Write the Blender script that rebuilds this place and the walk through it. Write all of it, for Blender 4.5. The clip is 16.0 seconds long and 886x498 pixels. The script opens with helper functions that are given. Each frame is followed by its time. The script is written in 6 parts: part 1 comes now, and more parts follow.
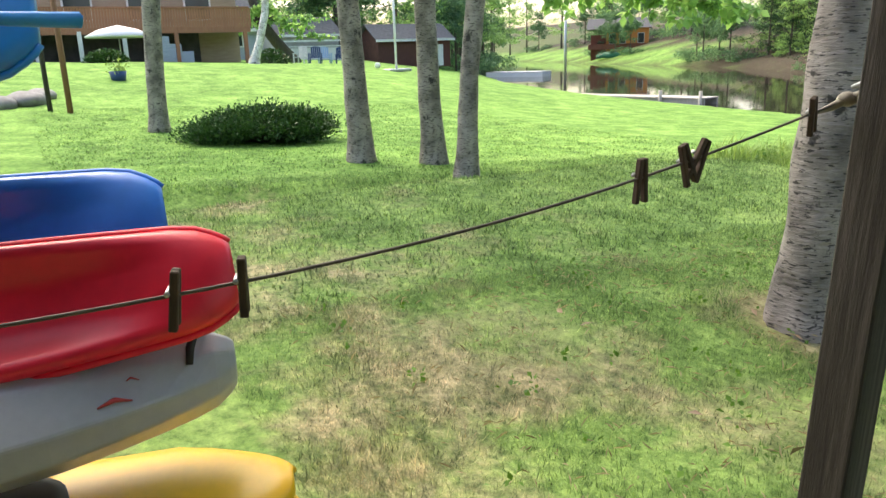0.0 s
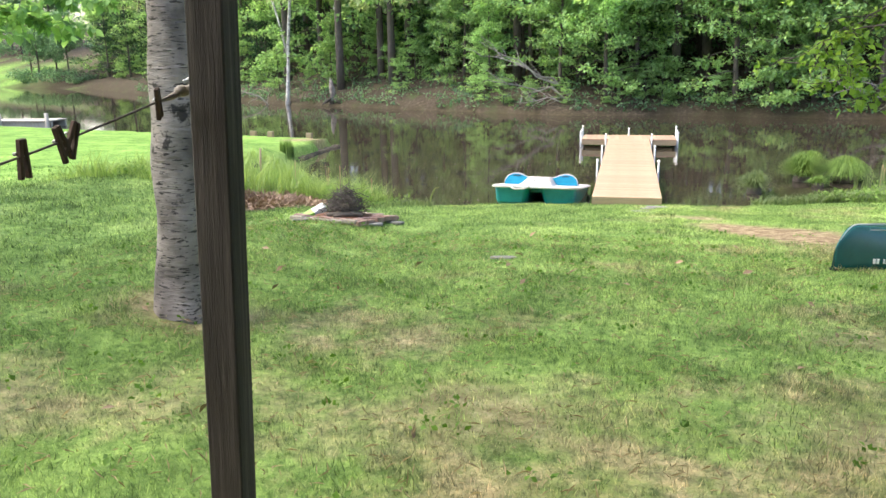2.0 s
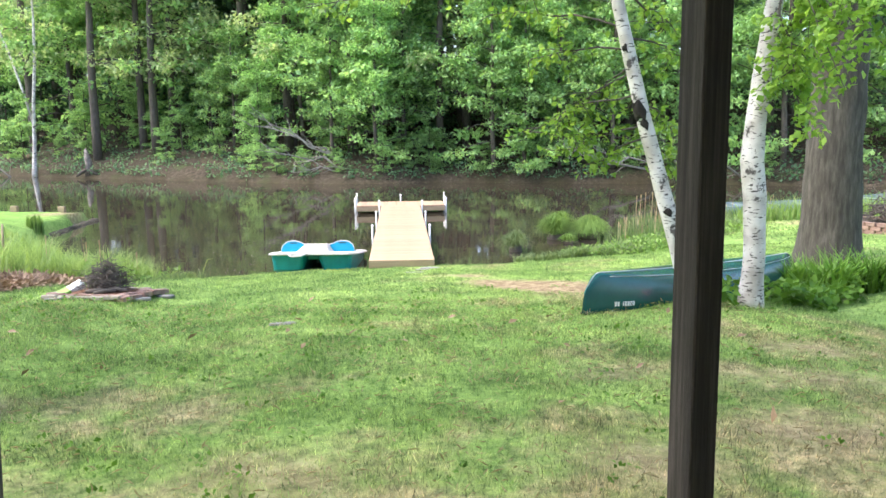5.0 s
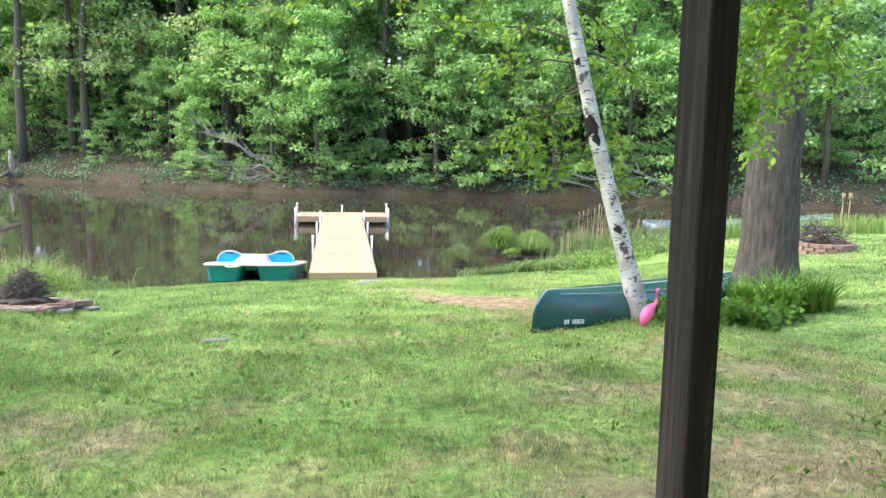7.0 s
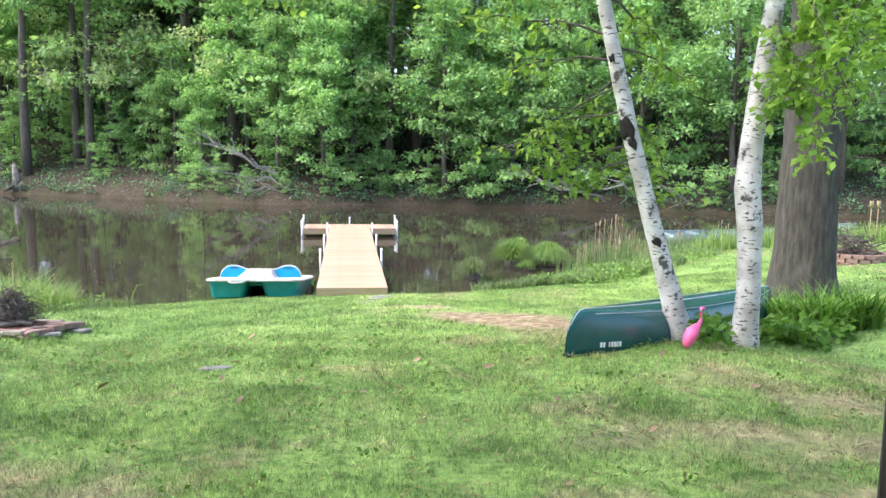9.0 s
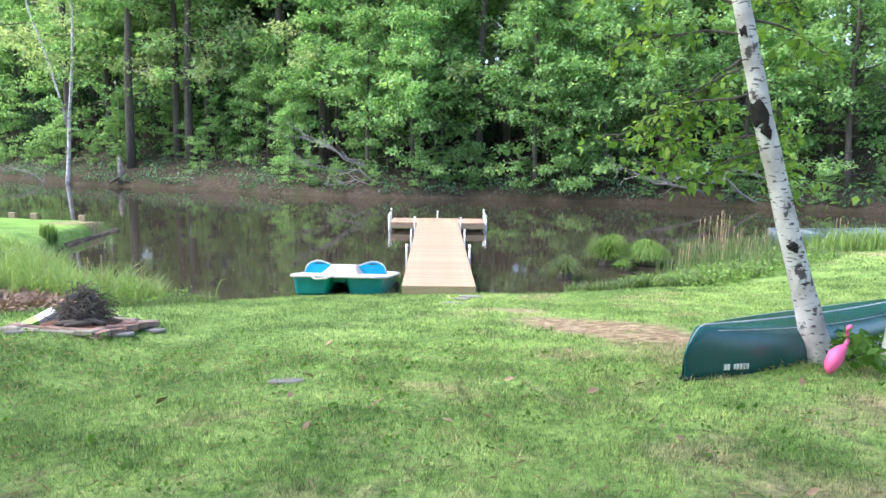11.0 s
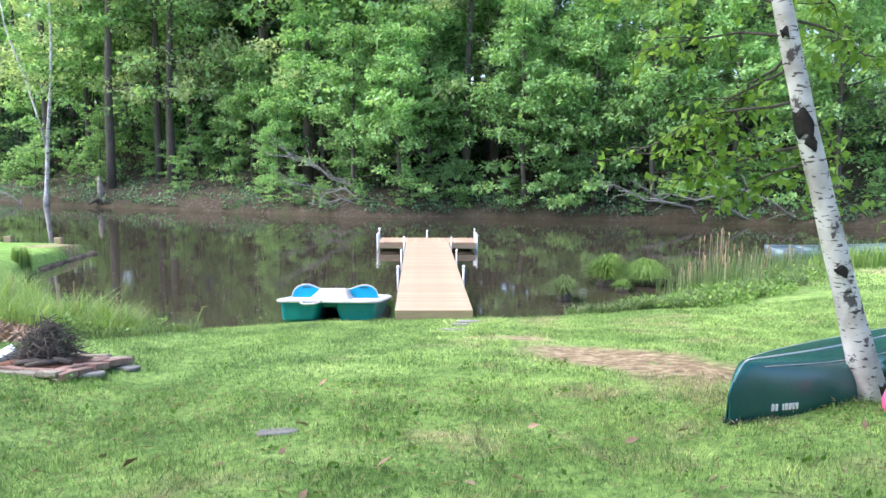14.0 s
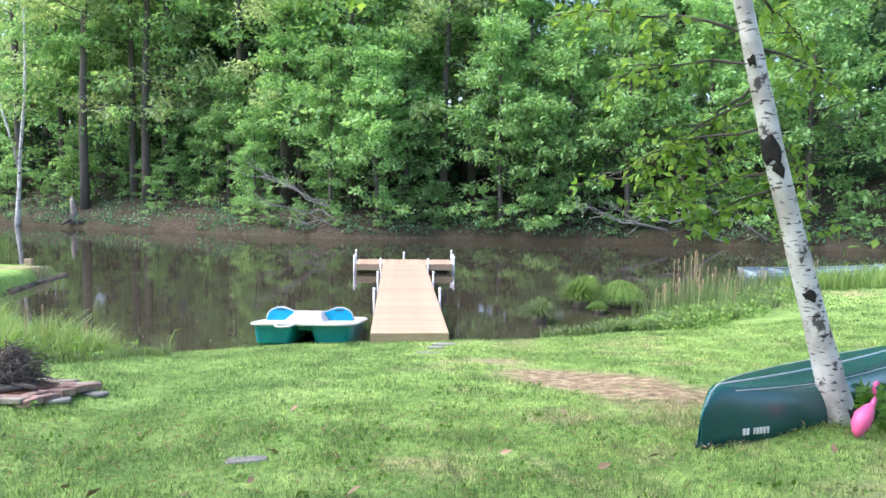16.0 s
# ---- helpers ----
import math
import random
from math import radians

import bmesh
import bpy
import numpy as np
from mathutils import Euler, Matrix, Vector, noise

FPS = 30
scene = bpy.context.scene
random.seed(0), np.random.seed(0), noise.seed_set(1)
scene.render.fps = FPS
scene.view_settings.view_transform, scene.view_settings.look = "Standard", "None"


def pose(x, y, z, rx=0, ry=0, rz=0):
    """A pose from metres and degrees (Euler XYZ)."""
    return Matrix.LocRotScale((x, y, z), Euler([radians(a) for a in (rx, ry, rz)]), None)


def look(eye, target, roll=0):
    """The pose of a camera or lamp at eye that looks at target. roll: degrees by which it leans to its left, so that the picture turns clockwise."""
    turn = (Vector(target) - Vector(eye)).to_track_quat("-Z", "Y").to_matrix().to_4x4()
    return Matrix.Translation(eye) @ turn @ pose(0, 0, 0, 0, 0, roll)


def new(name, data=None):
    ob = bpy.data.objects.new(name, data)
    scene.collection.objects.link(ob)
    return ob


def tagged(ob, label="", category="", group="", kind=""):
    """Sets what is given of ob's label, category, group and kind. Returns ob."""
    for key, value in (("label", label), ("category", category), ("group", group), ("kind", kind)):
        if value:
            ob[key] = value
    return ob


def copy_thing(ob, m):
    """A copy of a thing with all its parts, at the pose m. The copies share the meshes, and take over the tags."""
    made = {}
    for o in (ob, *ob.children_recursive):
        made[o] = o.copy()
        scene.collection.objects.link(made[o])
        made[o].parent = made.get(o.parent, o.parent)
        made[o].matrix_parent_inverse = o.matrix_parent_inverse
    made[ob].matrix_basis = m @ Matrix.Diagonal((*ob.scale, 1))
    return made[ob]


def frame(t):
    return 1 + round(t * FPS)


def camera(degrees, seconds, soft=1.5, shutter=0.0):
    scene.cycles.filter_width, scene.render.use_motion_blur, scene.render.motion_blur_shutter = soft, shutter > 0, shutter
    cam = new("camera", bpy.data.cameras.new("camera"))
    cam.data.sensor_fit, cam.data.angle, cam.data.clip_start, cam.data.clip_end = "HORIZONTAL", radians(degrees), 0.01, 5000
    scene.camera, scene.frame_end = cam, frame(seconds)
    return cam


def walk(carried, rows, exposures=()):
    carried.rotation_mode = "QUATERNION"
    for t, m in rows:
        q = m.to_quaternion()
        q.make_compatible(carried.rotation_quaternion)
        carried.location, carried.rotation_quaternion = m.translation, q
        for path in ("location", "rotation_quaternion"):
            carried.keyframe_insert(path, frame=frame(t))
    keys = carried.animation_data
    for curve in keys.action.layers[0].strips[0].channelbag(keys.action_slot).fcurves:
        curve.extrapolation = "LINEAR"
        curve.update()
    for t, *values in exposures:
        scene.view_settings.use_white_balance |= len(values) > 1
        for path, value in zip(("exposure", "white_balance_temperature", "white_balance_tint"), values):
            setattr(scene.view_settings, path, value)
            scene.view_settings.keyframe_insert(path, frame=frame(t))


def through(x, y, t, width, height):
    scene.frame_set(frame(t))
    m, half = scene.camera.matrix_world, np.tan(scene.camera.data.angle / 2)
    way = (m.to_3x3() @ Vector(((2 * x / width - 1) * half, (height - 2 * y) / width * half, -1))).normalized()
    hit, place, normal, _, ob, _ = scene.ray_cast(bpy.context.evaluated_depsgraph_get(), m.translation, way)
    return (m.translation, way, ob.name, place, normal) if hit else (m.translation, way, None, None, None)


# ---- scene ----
cam = camera(61.6, 16.0)
PATH = [
    (0, (-0.210, -13.256, 2.752), (-1.900, -12.314, 2.244), -2.00),
    (0.5, (-0.114, -13.340, 2.728), (-1.567, -12.059, 2.232), -1.57),
    (1, (-0.015, -13.400, 2.697), (-1.186, -11.869, 2.164), -1.79),
    (1.5, (-0.004, -13.447, 2.699), (-0.793, -11.689, 2.164), -1.62),
    (2, (-0.029, -13.514, 2.710), (-0.498, -11.634, 2.216), -0.85),
    (2.5, (-0.037, -13.554, 2.712), (-0.372, -11.621, 2.326), -0.72),
    (3, (0.002, -13.586, 2.695), (-0.128, -11.617, 2.369), -0.28),
    (3.5, (0.027, -13.622, 2.681), (0.023, -11.652, 2.338), 0.09),
    (4, (0.034, -13.638, 2.684), (0.067, -11.667, 2.344), -0.59),
    (6.5, (-0.066, -13.436, 2.671), (0.180, -11.473, 2.378), 1.20),
    (7, (-0.045, -13.345, 2.659), (0.228, -11.384, 2.372), 1.29),
    (7.5, (0.005, -13.206, 2.671), (0.270, -11.238, 2.432), 1.72),
    (8, (-0.001, -13.056, 2.633), (0.241, -11.085, 2.396), 2.05),
    (8.5, (-0.066, -12.868, 2.622), (0.188, -10.900, 2.370), 1.08),
    (9, (-0.094, -12.712, 2.608), (0.163, -10.745, 2.350), 0.87),
    (9.5, (-0.064, -12.506, 2.585), (0.085, -10.530, 2.314), 0.73),
    (9.7, (-0.049, -12.414, 2.571), (0.044, -10.435, 2.296), 0.78),
    (12, (-0.101, -11.795, 2.593), (-0.115, -9.815, 2.313), 1.05),
    (12.5, (-0.121, -11.668, 2.585), (-0.186, -9.685, 2.337), 1.32),
    (13, (-0.172, -11.574, 2.576), (-0.266, -9.593, 2.316), 0.88),
    (13.5, (-0.236, -11.482, 2.580), (-0.246, -9.498, 2.327), 0.18),
    (14, (-0.228, -11.406, 2.563), (-0.165, -9.420, 2.332), 0.40),
    (14.5, (-0.198, -11.388, 2.564), (-0.115, -9.401, 2.351), -0.10),
    (15, (-0.174, -11.404, 2.578), (-0.070, -9.417, 2.381), -0.37),
    (15.5, (-0.186, -11.399, 2.579), (-0.061, -9.412, 2.396), 0.36),
    (16, (-0.196, -11.397, 2.584), (-0.074, -9.409, 2.410), 0.64),
]
walk(cam, [(t, look(eye, target, roll)) for t, eye, target, roll in PATH], [(0.0, 1.82, 7000, 10), (1.0, 1.82, 6950, 10), (2.5, 2.02, 6600, 10), (4.0, 2.12, 6400, 10), (7.5, 2.12, 6200, 12), (9.5, 2.0, 6080, 13), (12.0, 1.92, 5800, 13), (16.0, 1.92, 5850, 13)])


# ---- light ----
world = bpy.data.worlds.new("sky")
scene.world = world
world.use_nodes = True
wn = world.node_tree
sky = wn.nodes.new("ShaderNodeTexSky")
sky.sky_type, sky.sun_disc = "NISHITA", False
sky.sun_elevation, sky.sun_rotation = radians(52), radians(265)
sky.air_density, sky.dust_density = 1.0, 4.0
wn.links.new(sky.outputs[0], wn.nodes["Background"].inputs[0])
wn.nodes["Background"].inputs[1].default_value = 0.15
sun_data = bpy.data.lights.new("sun", "SUN")
sun_data.energy, sun_data.angle, sun_data.color = 0.75, radians(40), (1.0, 0.96, 0.88)
sun = new("sun", sun_data)
sun.rotation_euler = Euler((radians(38), 0, radians(-85)))


# ---- materials ----
def ramp(tree, fac, stops):
    node = tree.nodes.new("ShaderNodeValToRGB")
    while len(node.color_ramp.elements) < len(stops):
        node.color_ramp.elements.new(0.5)
    for el, (at, c) in zip(node.color_ramp.elements, stops):
        el.position, el.color = at, (*c, 1)
    tree.links.new(fac, node.inputs[0])
    return node.outputs[0]


def noise_tex(tree, scale, detail=4.0, rough=0.55, stretch=None, space="Object", distort=0.0):
    coord = tree.nodes.new("ShaderNodeTexCoord")
    out = coord.outputs[space]
    if stretch:
        mp = tree.nodes.new("ShaderNodeMapping")
        mp.inputs["Scale"].default_value = stretch
        tree.links.new(out, mp.inputs[0])
        out = mp.outputs[0]
    n = tree.nodes.new("ShaderNodeTexNoise")
    n.inputs["Scale"].default_value, n.inputs["Detail"].default_value = scale, detail
    n.inputs["Roughness"].default_value, n.inputs["Distortion"].default_value = rough, distort
    tree.links.new(out, n.inputs["Vector"])
    return n.outputs["Fac"]


def blend(tree, kind, fac, a, b):
    node = tree.nodes.new("ShaderNodeMix")
    node.data_type, node.blend_type = "RGBA", kind
    for sock, v in ((node.inputs[0], fac), (node.inputs[6], a), (node.inputs[7], b)):
        if hasattr(v, "is_output"):
            tree.links.new(v, sock)
        elif isinstance(v, tuple):
            sock.default_value = (*v, 1)
        else:
            sock.default_value = v
    return node.outputs[2]


def rand_tint(tree, colour, amount):
    """Varies a colour from object to object."""
    info = tree.nodes.new("ShaderNodeObjectInfo")
    return blend(tree, "MULTIPLY", amount, colour, ramp(tree, info.outputs["Random"], [(0, (0.6, 0.6, 0.6)), (1, (1.35, 1.35, 1.35))]))


def surface(name, colours, scale=3.0, rough=0.6, metal=0.0, bump=0.0, bump_scale=None, stretch=None, grain=0.25, tint=0.0, spec=0.5, detail=5.0):
    m = bpy.data.materials.new(name)
    m.use_nodes = True
    t = m.node_tree
    b = t.nodes["Principled BSDF"]
    n = noise_tex(t, scale, detail, 0.6, stretch)
    stops = [(0.25 + 0.5 * i / max(1, len(colours) - 1), c) for i, c in enumerate(colours)]
    col = ramp(t, n, stops)
    if grain:
        fine = noise_tex(t, scale * 9, 3, 0.6, stretch)
        col = blend(t, "MULTIPLY", grain, col, ramp(t, fine, [(0.3, (0.45, 0.45, 0.45)), (0.7, (1.3, 1.3, 1.3))]))
    if tint:
        col = rand_tint(t, col, tint)
    t.links.new(col, b.inputs["Base Color"])
    b.inputs["Roughness"].default_value, b.inputs["Metallic"].default_value = rough, metal
    b.inputs["Specular IOR Level"].default_value = spec
    if bump:
        bn = t.nodes.new("ShaderNodeBump")
        bn.inputs["Strength"].default_value, bn.inputs["Distance"].default_value = bump, 0.01
        t.links.new(noise_tex(t, bump_scale or scale * 6, 4, 0.65, stretch), bn.inputs["Height"])
        t.links.new(bn.outputs[0], b.inputs["Normal"])
    return m


def leaf_mat(name, dark, light, scale=0.6, through=0.45, gloss=0.45):
    """Leaves that let some light through, each leaf a little different."""
    m = bpy.data.materials.new(name)
    m.use_nodes = True
    t = m.node_tree
    b = t.nodes["Principled BSDF"]
    geo = t.nodes.new("ShaderNodeNewGeometry")
    mixn = t.nodes.new("ShaderNodeMath")
    mixn.operation = "MULTIPLY_ADD"
    t.links.new(geo.outputs["Random Per Island"], mixn.inputs[0])
    mixn.inputs[1].default_value = 0.55
    add = t.nodes.new("ShaderNodeMath")
    add.operation = "MULTIPLY"
    t.links.new(noise_tex(t, scale, 3), add.inputs[0])
    add.inputs[1].default_value = 0.5
    t.links.new(add.outputs[0], mixn.inputs[2])
    col = ramp(t, mixn.outputs[0], [(0.1, dark), (0.85, light)])
    col = rand_tint(t, col, 0.35)
    t.links.new(col, b.inputs["Base Color"])
    b.inputs["Roughness"].default_value = gloss
    b.inputs["Specular IOR Level"].default_value = 0.18
    tr = t.nodes.new("ShaderNodeBsdfTranslucent")
    t.links.new(blend(t, "MULTIPLY", 1.0, col, (1.12, 1.1, 0.62)), tr.inputs[0])
    mx = t.nodes.new("ShaderNodeMixShader")
    mx.inputs[0].default_value = through
    t.links.new(b.outputs[0], mx.inputs[1])
    t.links.new(tr.outputs[0], mx.inputs[2])
    t.links.new(mx.outputs[0], t.nodes["Material Output"].inputs[0])
    return m


def plain(name, colour, rough=0.5, metal=0.0, spec=0.5):
    m = bpy.data.materials.new(name)
    m.use_nodes = True
    b = m.node_tree.nodes["Principled BSDF"]
    b.inputs["Base Color"].default_value = (*colour, 1)
    b.inputs["Roughness"].default_value, b.inputs["Metallic"].default_value = rough, metal
    b.inputs["Specular IOR Level"].default_value = spec
    return m


LEAF_FAR = leaf_mat("maple_leaves", (0.085, 0.22, 0.09), (0.44, 0.66, 0.29), 0.5, 0.5, 0.6)
# darker copy of the maple leaves: the wood's shade is in the colour
LEAF_SHADE = leaf_mat("shade_tinted_leaves", (0.05, 0.125, 0.08), (0.20, 0.34, 0.21), 0.5, 0.5, 0.6)
LEAF_OAK = leaf_mat("young_oak_leaves", (0.22, 0.34, 0.16), (0.54, 0.64, 0.36), 0.5, 0.5)
LEAF_BIRCH = leaf_mat("birch_leaves", (0.10, 0.24, 0.04), (0.38, 0.56, 0.125), 2.0, 0.55, 0.3)
LEAF_PINE = leaf_mat("hemlock_needles", (0.012, 0.04, 0.018), (0.04, 0.10, 0.04), 1.5, 0.2, 0.6)
LEAF_YEW = leaf_mat("yew_needles", (0.014, 0.05, 0.014), (0.07, 0.15, 0.045), 3.0, 0.15, 0.5)
BARK = surface("grey_bark", [(0.05, 0.043, 0.036), (0.14, 0.12, 0.10)], 3, 0.9, bump=0.8, stretch=(4, 4, 1), tint=0.4)
BARK_OAK = surface("oak_bark", [(0.016, 0.014, 0.011), (0.055, 0.05, 0.042), (0.11, 0.10, 0.088)], 5, 0.95, bump=1.0, bump_scale=14, stretch=(3.5, 3.5, 0.6))
POST = surface("weathered_post", [(0.012, 0.0105, 0.009), (0.048, 0.041, 0.035), (0.12, 0.105, 0.092)], 3, 0.85, bump=0.7, stretch=(16, 16, 0.6), grain=0.5)
DOCK = surface("dock_boards", [(0.34, 0.215, 0.14), (0.43, 0.285, 0.19), (0.50, 0.35, 0.245)], 2.5, 0.6, bump=0.15, stretch=(1.2, 9, 9), grain=0.2, tint=0.3)
DOCK_T = surface("dock_end_boards", [(0.34, 0.215, 0.14), (0.43, 0.285, 0.19), (0.50, 0.35, 0.245)], 2.5, 0.6, bump=0.15, stretch=(9, 1.2, 9), grain=0.2, tint=0.3)
FASCIA = surface("dock_fascia", [(0.27, 0.20, 0.12), (0.40, 0.31, 0.20)], 2, 0.7, bump=0.2, stretch=(1, 9, 9))
GALV = surface("galvanised_steel", [(0.38, 0.39, 0.40), (0.55, 0.56, 0.57)], 12, 0.45, 0.8)
CAP = plain("white_plastic", (0.75, 0.75, 0.72), 0.4)
STICK = surface("dead_sticks", [(0.03, 0.025, 0.022), (0.17, 0.14, 0.12)], 6, 0.8, tint=0.6)


def birch_mat(name, low, high, rings=17.0, ring_at_least=0.60, relief=0.4):
    m = bpy.data.materials.new(name)
    m.use_nodes = True
    t = m.node_tree
    b = t.nodes["Principled BSDF"]
    base = ramp(t, noise_tex(t, 4, 5), [(0.35, low), (0.6, high)])
    marks = ramp(t, noise_tex(t, 3.2, 3, 0.5, (5.0, 5.0, rings)), [(ring_at_least, (1, 1, 1)), (ring_at_least + 0.035, (0.05, 0.04, 0.035))])
    col = blend(t, "MULTIPLY", 0.9, base, marks)
    patch = ramp(t, noise_tex(t, 2.2, 5, 0.65, (2.5, 2.5, 2.0)), [(0.61, (1, 1, 1)), (0.65, (0.06, 0.05, 0.05))])
    col = blend(t, "MULTIPLY", 0.9, col, patch)
    t.links.new(col, b.inputs["Base Color"])
    b.inputs["Roughness"].default_value = 0.7
    bn = t.nodes.new("ShaderNodeBump")
    bn.inputs["Strength"].default_value, bn.inputs["Distance"].default_value = relief, 0.015
    t.links.new(noise_tex(t, 8, 4, 0.6, (1, 1, 5)), bn.inputs["Height"])
    t.links.new(bn.outputs[0], b.inputs["Normal"])
    return m


BIRCH = birch_mat("birch_bark", (0.36, 0.33, 0.31), (0.66, 0.64, 0.62))
BARK_ASPEN = birch_mat("grey_ringed_bark", (0.11, 0.092, 0.083), (0.32, 0.275, 0.25), 26.0, 0.59, 1.0)


def lawn_colour(t):
    """Mown grass with lush, thin and dry patches."""
    big = noise_tex(t, 0.35, 4, 0.6)
    mid = noise_tex(t, 1.6, 5, 0.65)
    green = ramp(t, mid, [(0.3, (0.12, 0.20, 0.055)), (0.5, (0.21, 0.33, 0.09)), (0.7, (0.32, 0.44, 0.14))])
    dry = ramp(t, noise_tex(t, 5, 4, 0.7), [(0.35, (0.20, 0.22, 0.10)), (0.65, (0.48, 0.41, 0.24))])
    coord = t.nodes.new("ShaderNodeTexCoord")
    sep = t.nodes.new("ShaderNodeSeparateXYZ")
    t.links.new(coord.outputs["Object"], sep.inputs[0])
    # the lawn is dry and thin beside the deck and lush towards the water
    mr = t.nodes.new("ShaderNodeMapRange")
    for i, v in ((1, -13.5), (2, -6.5), (3, 0.13), (4, -0.12)):
        mr.inputs[i].default_value = v
    t.links.new(sep.outputs[1], mr.inputs[0])
    s = t.nodes.new("ShaderNodeMath")
    s.operation = "ADD"
    t.links.new(noise_tex(t, 0.9, 6, 0.7), s.inputs[0])
    mx = t.nodes.new("ShaderNodeMapRange")
    for i, v in ((1, -8.5), (2, -11.5), (3, 0.02), (4, -0.3)):
        mx.inputs[i].default_value = v
    t.links.new(sep.outputs[0], mx.inputs[0])
    side = t.nodes.new("ShaderNodeMath")
    side.operation = "ADD"
    t.links.new(mr.outputs[0], side.inputs[0])
    t.links.new(mx.outputs[0], side.inputs[1])
    mb = t.nodes.new("ShaderNodeMapRange")
    for i, v in ((1, -3.0), (2, 2.6), (3, -0.05), (4, 0.075)):
        mb.inputs[i].default_value = v
    t.links.new(sep.outputs[0], mb.inputs[0])
    both = t.nodes.new("ShaderNodeMath")
    both.operation = "ADD"
    t.links.new(side.outputs[0], both.inputs[0])
    t.links.new(mb.outputs[0], both.inputs[1])
    t.links.new(both.outputs[0], s.inputs[1])
    mask = ramp(t, s.outputs[0], [(0.50, (0, 0, 0)), (0.66, (1, 1, 1))])
    col = blend(t, "MIX", mask, green, dry)
    # the open lawn beyond the grey trees is the greenest
    lush = t.nodes.new("ShaderNodeMapRange")
    for i, v in ((1, -8.0), (2, -11.0), (3, 0.0), (4, 1.0)):
        lush.inputs[i].default_value = v
    t.links.new(sep.outputs[0], lush.inputs[0])
    col = blend(t, "MULTIPLY", lush.outputs[0], col, (0.85, 1.0, 0.8))
    speck = ramp(t, noise_tex(t, 13, 5, 0.75), [(0.34, (0.42, 0.48, 0.46)), (0.5, (1.0, 1.0, 1.0)), (0.66, (1.5, 1.4, 1.4))])
    col = blend(t, "MULTIPLY", 0.85, col, speck)
    return blend(t, "MULTIPLY", 0.5, col, ramp(t, big, [(0.35, (0.6, 0.66, 0.62)), (0.65, (1.2, 1.15, 1.1))]))


def ground_mat():
    m = bpy.data.materials.new("ground_cover")
    m.use_nodes = True
    t = m.node_tree
    b = t.nodes["Principled BSDF"]
    lawn = lawn_colour(t)
    attr = t.nodes.new("ShaderNodeAttribute")
    attr.attribute_name = "cover"
    sep = t.nodes.new("ShaderNodeSeparateColor")
    t.links.new(attr.outputs["Color"], sep.inputs[0])
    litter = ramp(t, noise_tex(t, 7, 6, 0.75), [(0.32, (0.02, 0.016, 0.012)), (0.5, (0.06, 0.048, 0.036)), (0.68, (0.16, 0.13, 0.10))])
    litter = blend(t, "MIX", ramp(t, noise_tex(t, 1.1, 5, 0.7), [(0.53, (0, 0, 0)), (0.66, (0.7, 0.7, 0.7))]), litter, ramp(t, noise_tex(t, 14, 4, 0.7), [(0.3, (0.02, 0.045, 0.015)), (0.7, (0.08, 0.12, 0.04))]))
    soil = ramp(t, noise_tex(t, 9, 6, 0.7), [(0.3, (0.09, 0.06, 0.04)), (0.5, (0.27, 0.20, 0.125)), (0.68, (0.50, 0.41, 0.27))])
    mud = ramp(t, noise_tex(t, 3, 4), [(0.3, (0.03, 0.026, 0.015)), (0.7, (0.07, 0.06, 0.035))])
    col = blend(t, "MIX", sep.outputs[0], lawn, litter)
    col = blend(t, "MIX", sep.outputs[1], col, soil)
    col = blend(t, "MIX", sep.outputs[2], col, mud)
    t.links.new(col, b.inputs["Base Color"])
    b.inputs["Roughness"].default_value = 0.95
    b.inputs["Specular IOR Level"].default_value = 0.1
    bn = t.nodes.new("ShaderNodeBump")
    bn.inputs["Strength"].default_value, bn.inputs["Distance"].default_value = 0.8, 0.04
    t.links.new(noise_tex(t, 22, 5, 0.7), bn.inputs["Height"])
    t.links.new(bn.outputs[0], b.inputs["Normal"])
    return m


def grass_mat():
    m = bpy.data.materials.new("grass_blades")
    m.use_nodes = True
    t = m.node_tree
    b = t.nodes["Principled BSDF"]
    geo = t.nodes.new("ShaderNodeNewGeometry")
    col = blend(t, "MULTIPLY", 0.8, lawn_colour(t), ramp(t, geo.outputs["Random Per Island"], [(0, (0.16, 0.2, 0.18)), (0.35, (0.7, 0.75, 0.7)), (0.7, (1.2, 1.2, 1.2)), (0.92, (1.9, 1.75, 1.8)), (1, (2.6, 2.2, 2.4))]))
    t.links.new(col, b.inputs["Base Color"])
    b.inputs["Roughness"].default_value, b.inputs["Specular IOR Level"].default_value = 0.5, 0.3
    tr = t.nodes.new("ShaderNodeBsdfTranslucent")
    t.links.new(col, tr.inputs[0])
    mx = t.nodes.new("ShaderNodeMixShader")
    mx.inputs[0].default_value = 0.35
    t.links.new(b.outputs[0], mx.inputs[1])
    t.links.new(tr.outputs[0], mx.inputs[2])
    t.links.new(mx.outputs[0], t.nodes["Material Output"].inputs[0])
    return m


def water_mat():
    m = bpy.data.materials.new("pond_water")
    m.use_nodes = True
    t = m.node_tree
    b = t.nodes["Principled BSDF"]
    b.inputs["Base Color"].default_value = (0.042, 0.036, 0.025, 1)
    b.inputs["Roughness"].default_value, b.inputs["IOR"].default_value = 0.03, 1.33
    bn = t.nodes.new("ShaderNodeBump")
    bn.inputs["Strength"].default_value, bn.inputs["Distance"].default_value = 0.08, 0.02
    t.links.new(noise_tex(t, 1.6, 3, 0.5, (0.6, 1.8, 1)), bn.inputs["Height"])
    t.links.new(bn.outputs[0], b.inputs["Normal"])
    return m


